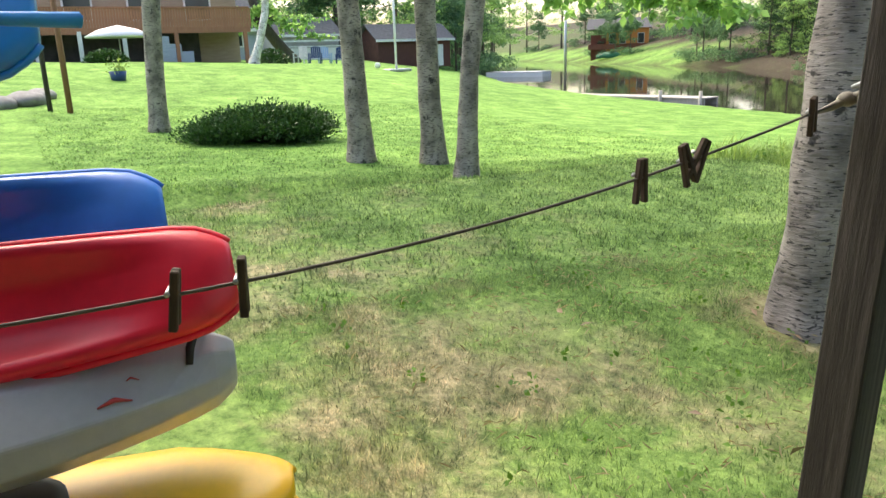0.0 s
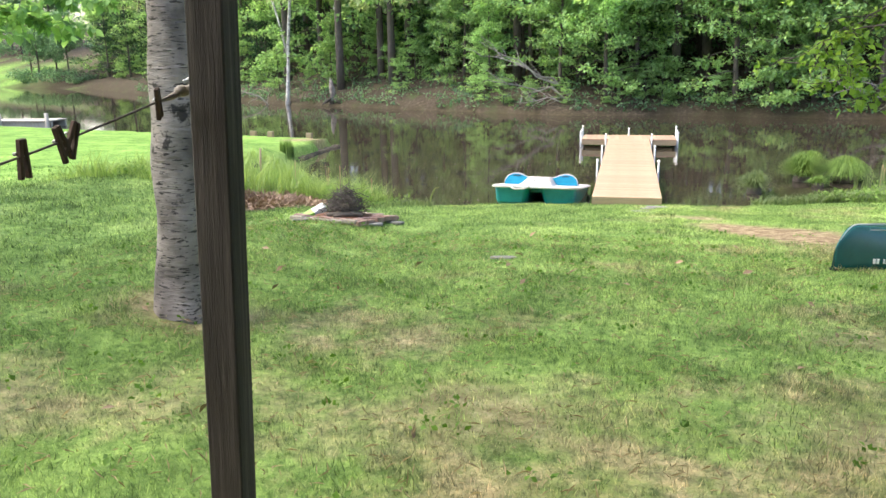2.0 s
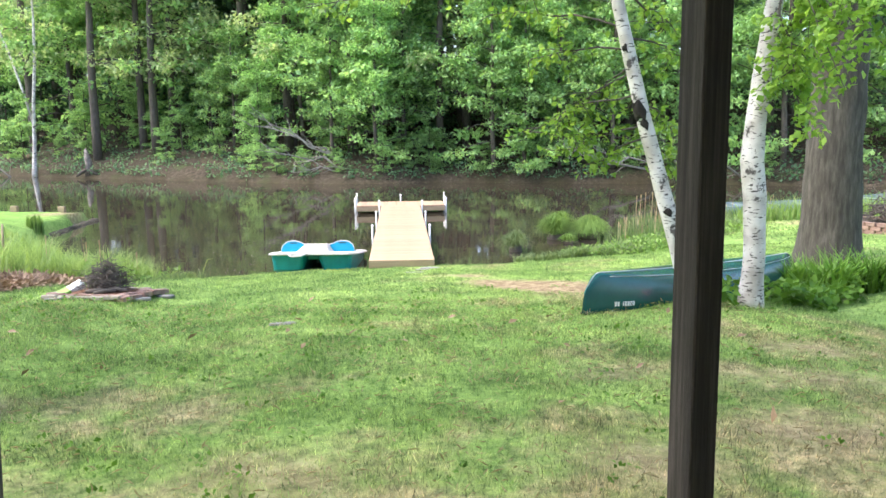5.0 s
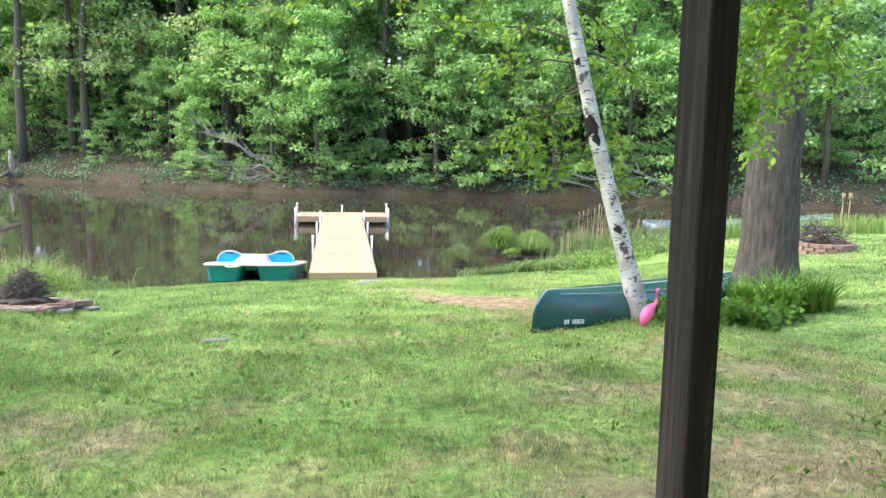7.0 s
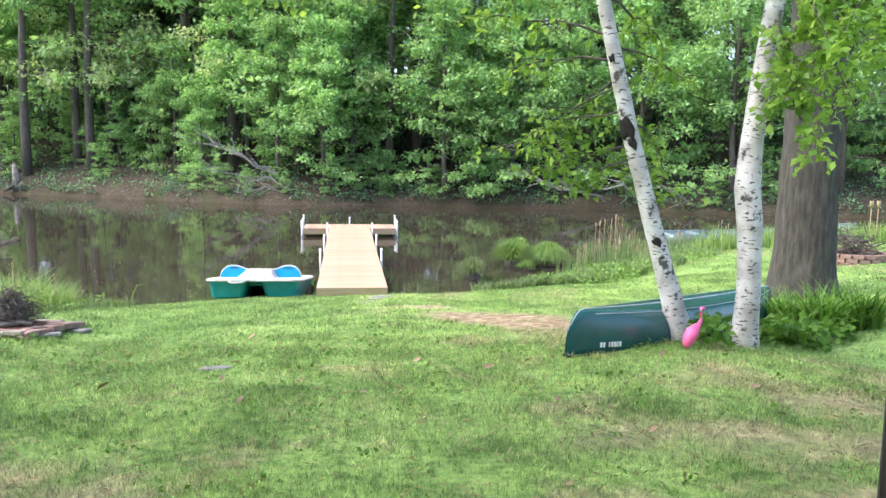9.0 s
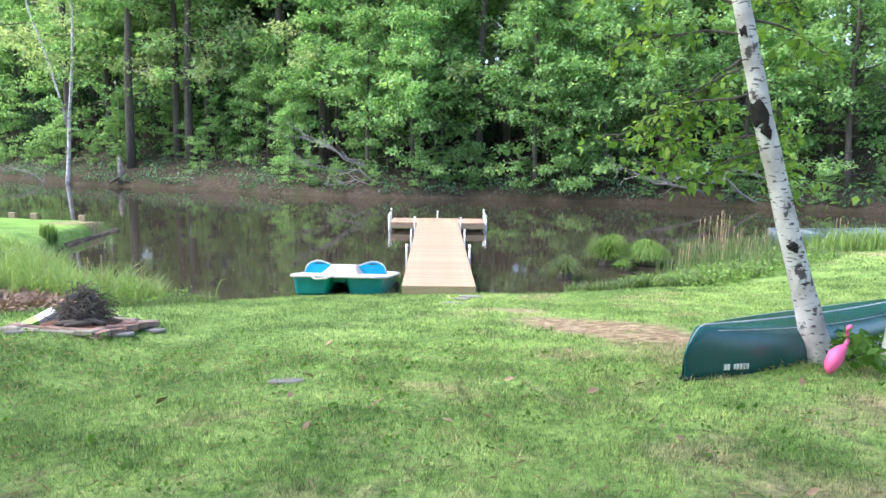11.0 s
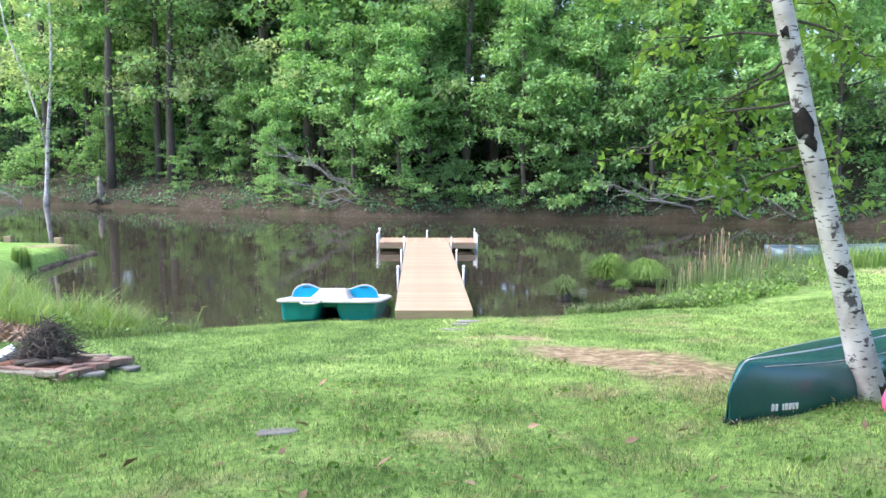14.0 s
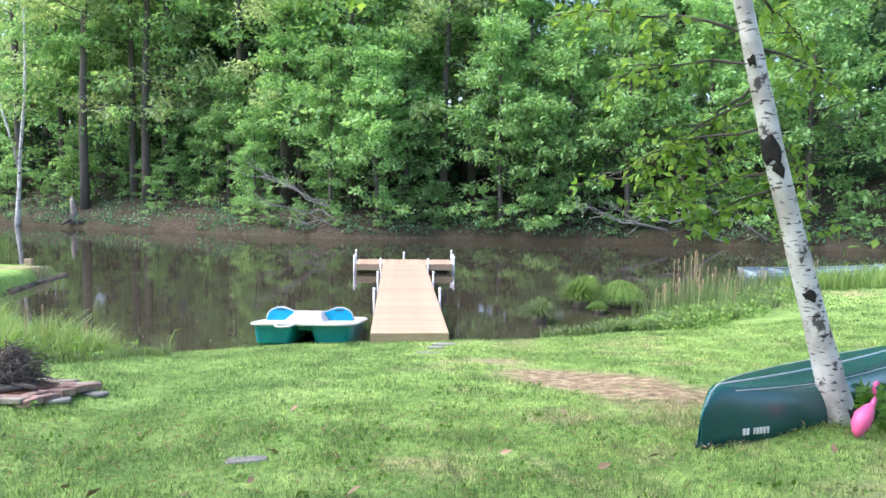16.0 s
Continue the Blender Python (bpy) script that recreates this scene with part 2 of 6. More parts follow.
# ---- shapes ----
class Geo:
    """Verts and faces gathered into one mesh."""

    def __init__(self):
        self.v, self.f, self.n = [], [], 0

    def add(self, verts, faces):
        verts = np.asarray(verts, float).reshape(-1, 3)
        self.v.append(verts)
        self.f.extend([tuple(int(i) + self.n for i in f) for f in faces])
        self.n += len(verts)
        return self

    def tube(self, points, radii, sides=8, cap=True, twist=0.0):
        p = np.asarray(points, float)
        k = len(p)
        d = np.gradient(p, axis=0)
        d /= np.linalg.norm(d, axis=1)[:, None] + 1e-9
        ref = np.array([0.0, 0, 1]) if abs(d[:, 2]).mean() < 0.8 else np.array([1.0, 0, 0])
        a = np.cross(d, ref)
        a /= np.linalg.norm(a, axis=1)[:, None] + 1e-9
        c = np.cross(d, a)
        ang = np.linspace(0, 2 * np.pi, sides, endpoint=False) + twist
        r = np.broadcast_to(np.asarray(radii, float), (k,))
        v = p[:, None] + r[:, None, None] * (np.cos(ang)[None, :, None] * a[:, None] + np.sin(ang)[None, :, None] * c[:, None])
        f = [(i * sides + j, i * sides + (j + 1) % sides, (i + 1) * sides + (j + 1) % sides, (i + 1) * sides + j) for i in range(k - 1) for j in range(sides)]
        if cap:
            f += [tuple(range(sides))[::-1], tuple((k - 1) * sides + j for j in range(sides))]
        return self.add(v.reshape(-1, 3), f)

    def box(self, x0, x1, y0, y1, z0, z1, bevel=0.0, m=None):
        bm = bmesh.new()
        bmesh.ops.create_cube(bm, size=1)
        for q in bm.verts:
            q.co = Vector(((x0 + x1) / 2 + q.co.x * (x1 - x0), (y0 + y1) / 2 + q.co.y * (y1 - y0), (z0 + z1) / 2 + q.co.z * (z1 - z0)))
        if bevel:
            bmesh.ops.bevel(bm, geom=bm.edges[:], offset=bevel, segments=1, affect="EDGES")
        return self.take(bm, m)

    def ball(self, centre, size, m=None, seg=12):
        bm = bmesh.new()
        bmesh.ops.create_uvsphere(bm, u_segments=seg, v_segments=max(6, seg * 2 // 3), radius=1)
        for q in bm.verts:
            q.co = Vector((centre[0] + q.co.x * size[0], centre[1] + q.co.y * size[1], centre[2] + q.co.z * size[2]))
        return self.take(bm, m)

    def take(self, bm, m=None):
        bm.verts.index_update()
        v = [tuple((m @ q.co) if m else q.co) for q in bm.verts]
        f = [tuple(q.index for q in g.verts) for g in bm.faces]
        bm.free()
        return self.add(v, f)

    def loft(self, rings, close_ends=True, closed=True):
        """Skin over rings of equal count."""
        k, s = len(rings), len(rings[0])
        v = np.asarray(rings, float).reshape(-1, 3)
        f = [(i * s + j, i * s + (j + 1) % s, (i + 1) * s + (j + 1) % s, (i + 1) * s + j) for i in range(k - 1) for j in range(s if closed else s - 1)]
        if close_ends and closed:
            f += [tuple(range(s))[::-1], tuple((k - 1) * s + j for j in range(s))]
        return self.add(v, f)

    def leaves(self, pos, out, size, rng, droop=0.3, wide=0.6):
        """Folded leaves at places, facing roughly outwards."""
        n = len(pos)
        size = np.broadcast_to(np.asarray(size, float), (n,))[:, None]
        along = out + rng.normal(0, 0.7, (n, 3))
        along[:, 2] -= droop
        along /= np.linalg.norm(along, axis=1)[:, None] + 1e-9
        up = rng.normal(0, 0.5, (n, 3)) + np.array([0, 0, 1.0])
        side = np.cross(along, up)
        side /= np.linalg.norm(side, axis=1)[:, None] + 1e-9
        nor = np.cross(side, along)
        a = pos
        mid = pos + along * size * 0.45
        l = mid + side * size * wide * 0.5 + nor * size * 0.10
        r = mid - side * size * wide * 0.5 + nor * size * 0.10
        tip = pos + along * size
        v = np.stack([a, l, tip, r], 1).reshape(-1, 3)
        base = np.arange(n) * 4 + self.n
        self.v.append(v)
        self.f.extend(zip(base, base + 2, base + 1))
        self.f.extend(zip(base, base + 3, base + 2))
        self.n += n * 4
        return self

    def mesh(self, name, material, smooth=True):
        me = bpy.data.meshes.new(name)
        v = np.concatenate(self.v) if self.v else np.zeros((0, 3))
        me.from_pydata(v.tolist() if len(v) < 20000 else list(map(tuple, v)), [], [tuple(map(int, f)) for f in self.f])
        me.materials.append(material)
        if smooth:
            me.polygons.foreach_set("use_smooth", [True] * len(me.polygons))
        me.update()
        return me


def part(name, geo, material, parent=None, label="", smooth=True):
    ob = new(name, geo.mesh(name, material, smooth))
    if parent:
        ob.parent = parent
    if label:
        tagged(ob, label)
    return ob


def thing(name, m, label, category, group="", kind=""):
    ob = new(name)
    ob.matrix_basis = m
    ob.empty_display_size = 0.2
    return tagged(ob, label, category, group, kind)


# ---- terrain ----
SHORE_X = [-200, -130, -90, -51, -33, -23.6, -18, -12.8, -9.4, -9.05, -8.6, -7.5, -6, -4.8, -4, -3.2, -2, 0, 1.5, 3, 4.2, 6, 8, 10.5, 14, 20, 40, 120]
SHORE_Y = [120, 72, 42, 22, 14.8, 12.4, 11.2, 10.2, 9.4, 6.0, 4.0, 2.6, 0.9, -0.3, -0.75, -0.3, 0.3, 0.55, 0.55, 1.0, 1.9, 4.0, 6.2, 8.3, 9.3, 10, 10, 10]
FAR_X = [-200, -128, -90, -58, -45, -32, -21.2, -17, -9.6, -3.5, 1.85, 6.9, 11.5, 18.3, 30, 60, 120]
FAR_Y = [121, 92, 74, 60, 49, 40, 31.5, 29.8, 26, 23.2, 23.6, 22.3, 21.2, 18.5, 15.5, 13, 11]
RISE_S = [-6, -2, -1, -0.3, 0, 0.5, 3, 5.5, 7.5, 9.7, 13.5, 40]
RISE_Z = [-0.9, -0.5, -0.25, -0.05, 0.02, 0.13, 0.47, 0.80, 0.98, 1.13, 1.31, 1.6]
LEFT_S = [-6, -1.0, -0.25, 0, 0.2, 25, 60]
LEFT_Z = [-0.9, -0.6, -0.45, 0.0, 0.27, 1.45, 2.4]
BANK_S = [-6, -2, -0.4, 0, 0.25, 1.2, 4, 12, 40, 120]
BANK_Z = [-0.9, -0.6, -0.2, -0.03, 0.28, 0.62, 1.3, 3.6, 9.5, 16]


def ease(a, b, v):
    u = np.clip((v - a) / (b - a), 0, 1)
    return u * u * (3 - 2 * u)


def height(x, y):
    """The ground's height above the pond, for arrays of places."""
    x, y = np.asarray(x, float), np.asarray(y, float)
    s = np.interp(x, SHORE_X, SHORE_Y) - y
    pace = 1 - 0.45 * ease(2.5, 5, x) + 0.35 * ease(-2.2, -3.4, x)
    near = np.interp(s * np.where(s > 0, pace, 1), RISE_S, RISE_Z)
    left = np.interp(s, LEFT_S, LEFT_Z) + 1.4 * ease(-16, -36, x) * np.clip(s / 14, 0, 1)
    w = ease(-7.5, -9.2, x)
    near = near * (1 - w) + left * w
    bank = np.interp(y - np.interp(x, FAR_X, FAR_Y), BANK_S, BANK_Z)
    return np.maximum(near, bank)


def ground_z(x, y):
    return float(height(x, y))


def spaced(stops):
    """Grid lines from (start, step) stops to the last one's start."""
    out = []
    for (a, step), (b, _) in zip(stops, stops[1:]):
        out += list(np.arange(a, b - step * 0.5, step))
    return np.array(out + [stops[-1][0]])


gx = spaced([(-900, 100), (-200, 6), (-60, 1.5), (-24, 0.5), (-11, 0.22), (9, 0.5), (24, 1.5), (60, 10), (120, 100), (820, 1)])
gy = spaced([(-900, 100), (-100, 6), (-40, 1.5), (-16, 0.22), (3, 0.4), (14, 0.8), (34, 2), (70, 6), (130, 100), (930, 1)])
X, Y = np.meshgrid(gx, gy, indexing="ij")
Z = height(X, Y)
rough = np.array([noise.noise(Vector((x * 0.55, y * 0.55, 3))) * 0.04 + noise.noise(Vector((x * 2.2, y * 2.2, 7))) * 0.012 for x, y in zip(X.ravel(), Y.ravel())]).reshape(X.shape)
Z = Z + rough * np.clip(Z * 4, 0, 1)
g = Geo()
nx, ny = X.shape
ii, jj = np.meshgrid(np.arange(nx - 1), np.arange(ny - 1), indexing="ij")
a = (ii * ny + jj).ravel()
g.add(np.stack([X, Y, Z], -1), np.stack([a, a + ny, a + ny + 1, a + 1], 1))
ground = part("ground", g, ground_mat())
tagged(ground, "mown green lawn with dry patches sloping to a pond", "lawn", kind="structure")
# what covers the ground: leaf litter, bare soil, mud
wob = np.array([noise.noise(Vector((x * 1.3, y * 1.3, 11))) for x, y in zip(X.ravel(), Y.ravel())]).reshape(X.shape)


def blob(cx, cy, rx, ry, turn=0.0):
    c, s = math.cos(radians(turn)), math.sin(radians(turn))
    u, v = (X - cx) * c + (Y - cy) * s, -(X - cx) * s + (Y - cy) * c
    return np.sqrt((u / rx) ** 2 + (v / ry) ** 2) + wob * 0.45


cover = np.zeros((*X.shape, 4))
cover[..., 3] = 1
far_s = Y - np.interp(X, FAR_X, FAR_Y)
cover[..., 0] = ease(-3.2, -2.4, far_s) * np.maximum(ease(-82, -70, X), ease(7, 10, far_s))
cover[..., 0] = np.maximum(cover[..., 0], 1 - ease(0.75, 1.1, blob(-5.15, -3.7, 0.55, 1.9, 6)))
cover[..., 1] = np.maximum(1 - ease(0.7, 1.15, blob(1.68, -4.75, 1.4, 0.68, -55)), 0.8 * (1 - ease(0.6, 1.1, blob(0.95, -3.2, 0.5, 0.25, -30))))
cover[..., 1] = np.maximum(cover[..., 1], 0.8 * (1 - ease(0.7, 1.1, blob(-9.9, 8.4, 0.7, 0.9))))
cover[..., 1] = np.maximum(cover[..., 1], 0.7 * (1 - ease(0.5, 1.1, blob(-2.7, -9.5, 0.6, 0.5))))
DRY = ((1.05, -10.5, 0.45, 0.3), (2.0, -10.2, 0.55, 0.35), (2.5, -9.3, 0.5, 0.25), (-0.7, -10.5, 0.5, 0.3), (3.0, -8.6, 0.6, 0.3), (1.3, -9.2, 0.35, 0.2), (-2.0, -10.6, 0.6, 0.4), (-3.2, -11.2, 0.7, 0.5), (2.2, -8.0, 0.5, 0.25))
for cx, cy, rx, ry in DRY:
    cover[..., 1] = np.maximum(cover[..., 1], (0.62 if cx > -1.5 else 0.3) * (1 - ease(0.4, 1.2, blob(cx, cy, rx, ry, -20))))
cover[..., 2] = 1 - ease(-0.03, 0.06, Z)
layer = ground.data.color_attributes.new("cover", "FLOAT_COLOR", "POINT")
layer.data.foreach_set("color", cover.reshape(-1))

g = Geo().add([(-210, -10, 0), (140, -10, 0), (140, 130, 0), (-210, 130, 0)], [(0, 1, 2, 3)])
tagged(part("pond_water", g, water_mat()), "dark still pond water reflecting the woods", "pond", kind="structure")


# ---- trees ----
def limb_path(a, b, sag, rng, n=6, wob=0.05):
    a, b = np.asarray(a, float), np.asarray(b, float)
    t = np.linspace(0, 1, n)[:, None]
    p = a + (b - a) * t
    p[:, 2] += sag * np.sin(np.pi * t[:, 0])
    p[1:-1] += rng.normal(0, wob * np.linalg.norm(b - a), (n - 2, 3))
    return p


def forest_tree(name, rng, tall, crown_from, spread, leaf, count, mat, bark, lean=0.03, radius=0.16, clumps=46, flat=0.3, bunch=0.30, skew=(0, 0), label="", category="tree", group=""):
    """A woodland tree: a tapered trunk, limbs and a crown of leaf sprays."""
    root = thing(name, Matrix(), label, category, group)
    n = 9
    t = np.linspace(0, 1, n)
    path = np.stack([np.cumsum(rng.normal(0, lean, n)) * tall * 0.12, np.cumsum(rng.normal(0, lean, n)) * tall * 0.12, -0.3 + t * tall], 1)
    trunk = Geo().tube(path, radius * (1.15 - t) ** 0.8 + 0.01, 9)
    crown, limbs = Geo(), Geo()
    pos, out, sizes = [], [], []
    for i in range(clumps):
        u = crown_from + (1 - crown_from) * rng.random() ** 0.9
        at = np.array([np.interp(u, t, path[:, k]) for k in range(3)])
        ang = rng.random() * 2 * np.pi
        reach = spread * (0.35 + 0.75 * rng.random()) * (1.15 - 0.8 * max(0, (u - crown_from) / (1 - crown_from)) ** 1.5)
        end = at + np.array([math.cos(ang) * reach + skew[0], math.sin(ang) * reach + skew[1], reach * (0.25 - 0.35 * (u < crown_from + 0.2)) + rng.normal(0, 0.2)])
        lp = limb_path(at, end, 0.1 * reach, rng, 4)
        if i % 2 == 0:
            limbs.tube(lp, np.linspace(radius * 0.28 * (1.2 - u), 0.012, 4), 4, cap=False)
        m = count // clumps
        r = bunch * spread * (0.6 + 0.7 * rng.random())
        q = rng.normal(0, 1, (m, 3))
        q /= np.linalg.norm(q, axis=1)[:, None]
        q *= (rng.random(m) ** 0.5)[:, None] * np.array([r, r, r * flat * 1.3])
        back = rng.random(m)[:, None] ** 1.5 * 0.5
        pos.append(end + q - (end - at) * back)
        o = q / (np.linalg.norm(q, axis=1)[:, None] + 1e-6)
        out.append(o)
        sizes.append(leaf * (0.6 + 0.8 * rng.random(m)))
    crown.leaves(np.concatenate(pos), np.concatenate(out), np.concatenate(sizes), rng)
    part("trunk", trunk, bark, root)
    tagged(part("limbwork", limbs, bark, root), kind="stuff")
    part("crown", crown, mat, root)
    return root


# ---- deck posts ----
def deck_post(x, y, x0, lean=0.0, turn=13, group="deck posts"):
    root = thing("deck_post", pose(x - 0.9 * math.tan(radians(lean)), y, ground_z(x, y) - 0.2, 0, lean, turn), "weathered grey-brown square wooden deck post", "post", group)
    part("timber", Geo().box(x0, x0 + 0.089, 0, 0.089, 0, 2.62, 0.004), POST, root, smooth=False)
    return root


deck_post(-0.949, -11.97, -0.089, 2.6, 5)
deck_post(0.744, -11.80, 0.0, -0.9, 20)

# ---- the dock ----
dock = thing("dock", Matrix(), "T-shaped dock of new pale wooden boards on steel pipes", "dock")
board = Geo().box(-0.61, 0.61, 0.003, 0.137, 0.232, 0.27, 0.003).mesh("board", DOCK, False)
for i in range(71):
    ob = new("board", board)
    ob.parent, ob.location = dock, (0, i * 0.14 + 0.04, 0)
tee = Geo().box(0.003, 0.137, 9.985, 11.30, 0.232, 0.27, 0.003).mesh("board", DOCK_T, False)
for i in range(20):
    ob = new("board", tee)
    ob.parent, ob.location = dock, (-1.40 + i * 0.14, 0, 0)
part("fascia", Geo().box(-0.61, 0.61, 0.0, 0.038, 0.10, 0.27, 0.003), FASCIA, dock, smooth=False)
for sx in (-1, 1):
    part("side_beam", Geo().box(sx * 0.59 - 0.019, sx * 0.59 + 0.019, 0.04, 9.98, 0.10, 0.23, 0.003), FASCIA, dock, smooth=False)
    part("end_fascia", Geo().box(min(sx * 0.615, sx * 1.40), max(sx * 0.615, sx * 1.40), 9.99, 10.028, 0.09, 0.231, 0.003), FASCIA, dock, smooth=False)
    part("end_beam", Geo().box(sx * 1.38 - 0.019, sx * 1.38 + 0.019, 10.03, 11.30, 0.09, 0.231, 0.003), FASCIA, dock, smooth=False)
part("back_fascia", Geo().box(-1.36, 1.36, 11.26, 11.298, 0.09, 0.231, 0.003), FASCIA, dock, smooth=False)
for x, y, top in [(s * 0.66, yy, 0.48) for s in (-1, 1) for yy in (3.4, 6.2, 9.3)] + [(-1.45, 10.1, 0.47), (1.45, 10.1, 0.47), (-1.45, 11.2, 0.55), (1.45, 11.2, 0.55), (-1.45, 10.65, 0.47), (1.45, 10.65, 0.47), (0, 11.35, 0.47)]:
    pipe = part("pipe", Geo().tube([(x, y, -0.6), (x, y, top)], 0.024, 10), GALV, dock, "galvanised support pipe")
    part("cap", Geo().ball((x, y, top), (0.033, 0.033, 0.035)), CAP, pipe, "white plastic cap")

# ---- woods ----
rng = np.random.default_rng(4)
BANK = "trees of the far bank"
kinds = [
    forest_tree("maple_tree", rng, 12, 0.05, 3.2, 0.235, 8200, LEAF_FAR, BARK, radius=0.13, clumps=82, flat=0.34, bunch=0.22, label="bright green maple leaning over the pond bank", group=BANK),
    forest_tree("maple_tree", rng, 17, 0.2, 3.6, 0.27, 6000, LEAF_FAR, BARK, radius=0.2, clumps=66, flat=0.38, bunch=0.23, label="tall green maple in the wood beyond the pond", group=BANK),
    forest_tree("oak_tree", rng, 19, 0.30, 4.0, 0.24, 7000, LEAF_OAK, BARK, radius=0.24, clumps=58, flat=0.5, bunch=0.22, label="tall oak with pale young leaves in the wood", group=BANK),
    forest_tree("maple_sapling", rng, 6.0, 0.08, 2.0, 0.19, 3200, LEAF_FAR, BARK, radius=0.05, clumps=36, flat=0.3, bunch=0.26, label="low green maple sapling under the tall trees", group="saplings of the far bank"),
    forest_tree("hemlock_tree", rng, 8, 0.05, 2.0, 0.18, 3200, LEAF_PINE, BARK, radius=0.09, clumps=70, flat=0.25, label="dark green hemlock near the far bank", group="conifers of the far bank"),
    forest_tree("understorey_tree", rng, 9, 0.04, 3.3, 0.3, 3800, LEAF_SHADE, BARK, radius=0.1, clumps=44, flat=0.45, bunch=0.26, label="leafy young tree with the wood's shade put into its leaf colour", group="understorey of the wood"),
]
used = [0] * len(kinds)


def plant(k, x, y, turn, size):
    m = Matrix.Translation((x, y, ground_z(x, y))) @ Matrix.Rotation(turn, 4, "Z")
    if used[k]:
        ob = copy_thing(kinds[k], m)
    else:
        ob = kinds[k]
        ob.matrix_basis = m
    ob.scale = (size, size, size)
    used[k] += 1


def far_y(x):
    return float(np.interp(x, FAR_X, FAR_Y))


# added back row that blocks bright sky gaps and their reflection in the pond
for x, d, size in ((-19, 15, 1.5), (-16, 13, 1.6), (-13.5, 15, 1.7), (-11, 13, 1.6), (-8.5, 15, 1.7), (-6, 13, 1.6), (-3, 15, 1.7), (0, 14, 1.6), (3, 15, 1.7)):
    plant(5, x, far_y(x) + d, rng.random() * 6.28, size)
# maples that hang over the water
for x, d, size in ((-7.6, 2.6, 0.42), (-3.6, 3.0, 0.7), (-1.2, 1.2, 0.72), (0.3, 2.2, 0.8), (4.7, 1.0, 0.85), (6.2, 0.9, 0.7), (8.0, 1.5, 0.85), (10.5, 1.4, 0.9), (14, 1.6, 0.9), (18, 2, 1.0), (23, 2.5, 1.0), (-9.5, 4.2, 0.62), (-1.0, 3.6, 1.0), (6.6, 3.8, 1.05), (-5.5, 5.2, 0.9)):
    plant(0, x, far_y(x) + d, rng.random() * 6.28, size)
for x, d, size in ((-19.5, 3.5, 0.7), (-13, 4.4, 0.6), (-11.5, 6.0, 0.8), (-8, 3.2, 0.55), (-16.5, 6.0, 0.7), (1.5, 1.0, 0.45), (7.2, 0.9, 0.5), (13.2, 0.9, 0.55), (-24, 2.0, 0.6), (-30, 3.0, 0.8), (-35, 3.2, 0.9)):
    plant(3, x, far_y(x) + d, rng.random() * 6.28, size)
for x, y, size in ((-18.3, 33.0, 1.0), (-14.7, 32.8, 0.95), (-13.9, 34.2, 1.0), (2.0, 26.4, 0.85), (-6.4, 29.2, 0.9), (-24.5, 38.0, 1.1)):
    plant(2, x, y, rng.random() * 6.28, size)
for i in range(28):
    x = -8.5 + i * 1.05 + rng.normal(0, 0.4)
    plant(3, x, far_y(x) + 0.4 + 1.8 * rng.random(), rng.random() * 6.28, 0.16 + 0.2 * rng.random())
for i in range(22):
    x = -60 + i * 2.4 + rng.normal(0, 0.8)
    plant(3, x, far_y(x) + 2.0 + 4 * rng.random(), rng.random() * 6.28, 0.25 + 0.3 * rng.random())
for x, d, size in ((-27.5, 4.5, 0.7), (-30, 6, 0.9), (-25, 6.5, 0.8), (-38, 4, 0.9), (-46, 4, 1.0), (-54, 4, 1.1), (-60, 4, 1.0)):
    plant(4, x, far_y(x) + d, rng.random() * 6.28, size)
for d0, d1, step, choice in ((4.5, 7.5, 3.4, (1, 3, 0, 1)), (8, 12, 3.0, (1, 2, 5, 1)), (11, 16, 4.0, (5, 2, 5)), (16, 22, 4.2, (1, 5, 2)), (22, 30, 3.0, (5, 1, 5))):
    x = -64.0
    while x < 40:
        xx = x + rng.normal(0, step * 0.25)
        yy = far_y(xx) + d0 + (d1 - d0) * rng.random()
        plant(choice[int(rng.integers(len(choice)))], xx, yy, rng.random() * 6.28, 0.85 + 0.4 * rng.random())
        x += step * (0.75 + 0.5 * rng.random())
HILL = ((-133.2, 71.7), (-201.6, 125.9), (-182.8, 123.0), (-164.7, 117.1), (-153.9, 116.0), (-191.3, 125.0))
# woods behind the neighbours' houses
for k, (x, y) in enumerate(((-83, 8), (-82, 12), (-84, 16), (-83, 20), (-85, 24), (-84, 28), (-86, 4), (-80, 31))):
    plant((5, 1)[k % 2], x, y, rng.random() * 6.28, 1.35)
for k, (x, y) in enumerate(HILL):
    plant((5, 1)[k % 2], x, y, rng.random() * 6.28, 1.2)
for i in range(26):
    plant((1, 5, 5, 2)[i % 4], -84 - 22 * rng.random(), -46 + 3.1 * i + rng.normal(0, 1), rng.random() * 6.28, 1.0 + 0.35 * rng.random())
for i in range(20):
    x = -66 - 92 * (i % 20) / 20 + rng.normal(0, 1.5)
    plant((1, 5, 3, 5)[i % 4], x, far_y(x) + 16 + 3 * rng.random(), rng.random() * 6.28, 1.0 + 0.4 * rng.random())
for x, d in ((-78, 3), (-83, 5), (-88, 3), (-93, 5), (-98, 4), (-104, 6), (-110, 5), (-117, 6), (-124, 5)):
    plant(5, x, float(np.interp(x, SHORE_X, SHORE_Y)) - d, rng.random() * 6.28, 0.9 + 0.4 * rng.random())
for k, (x, y) in enumerate(((-120, 60), (-124, 63), (-128, 66), (-132, 71), (-126, 60), (-136, 76), (-140, 79), (-131, 66), (-117, 57))):
    plant((5, 1)[k % 2], x, y, rng.random() * 6.28, 1.5)
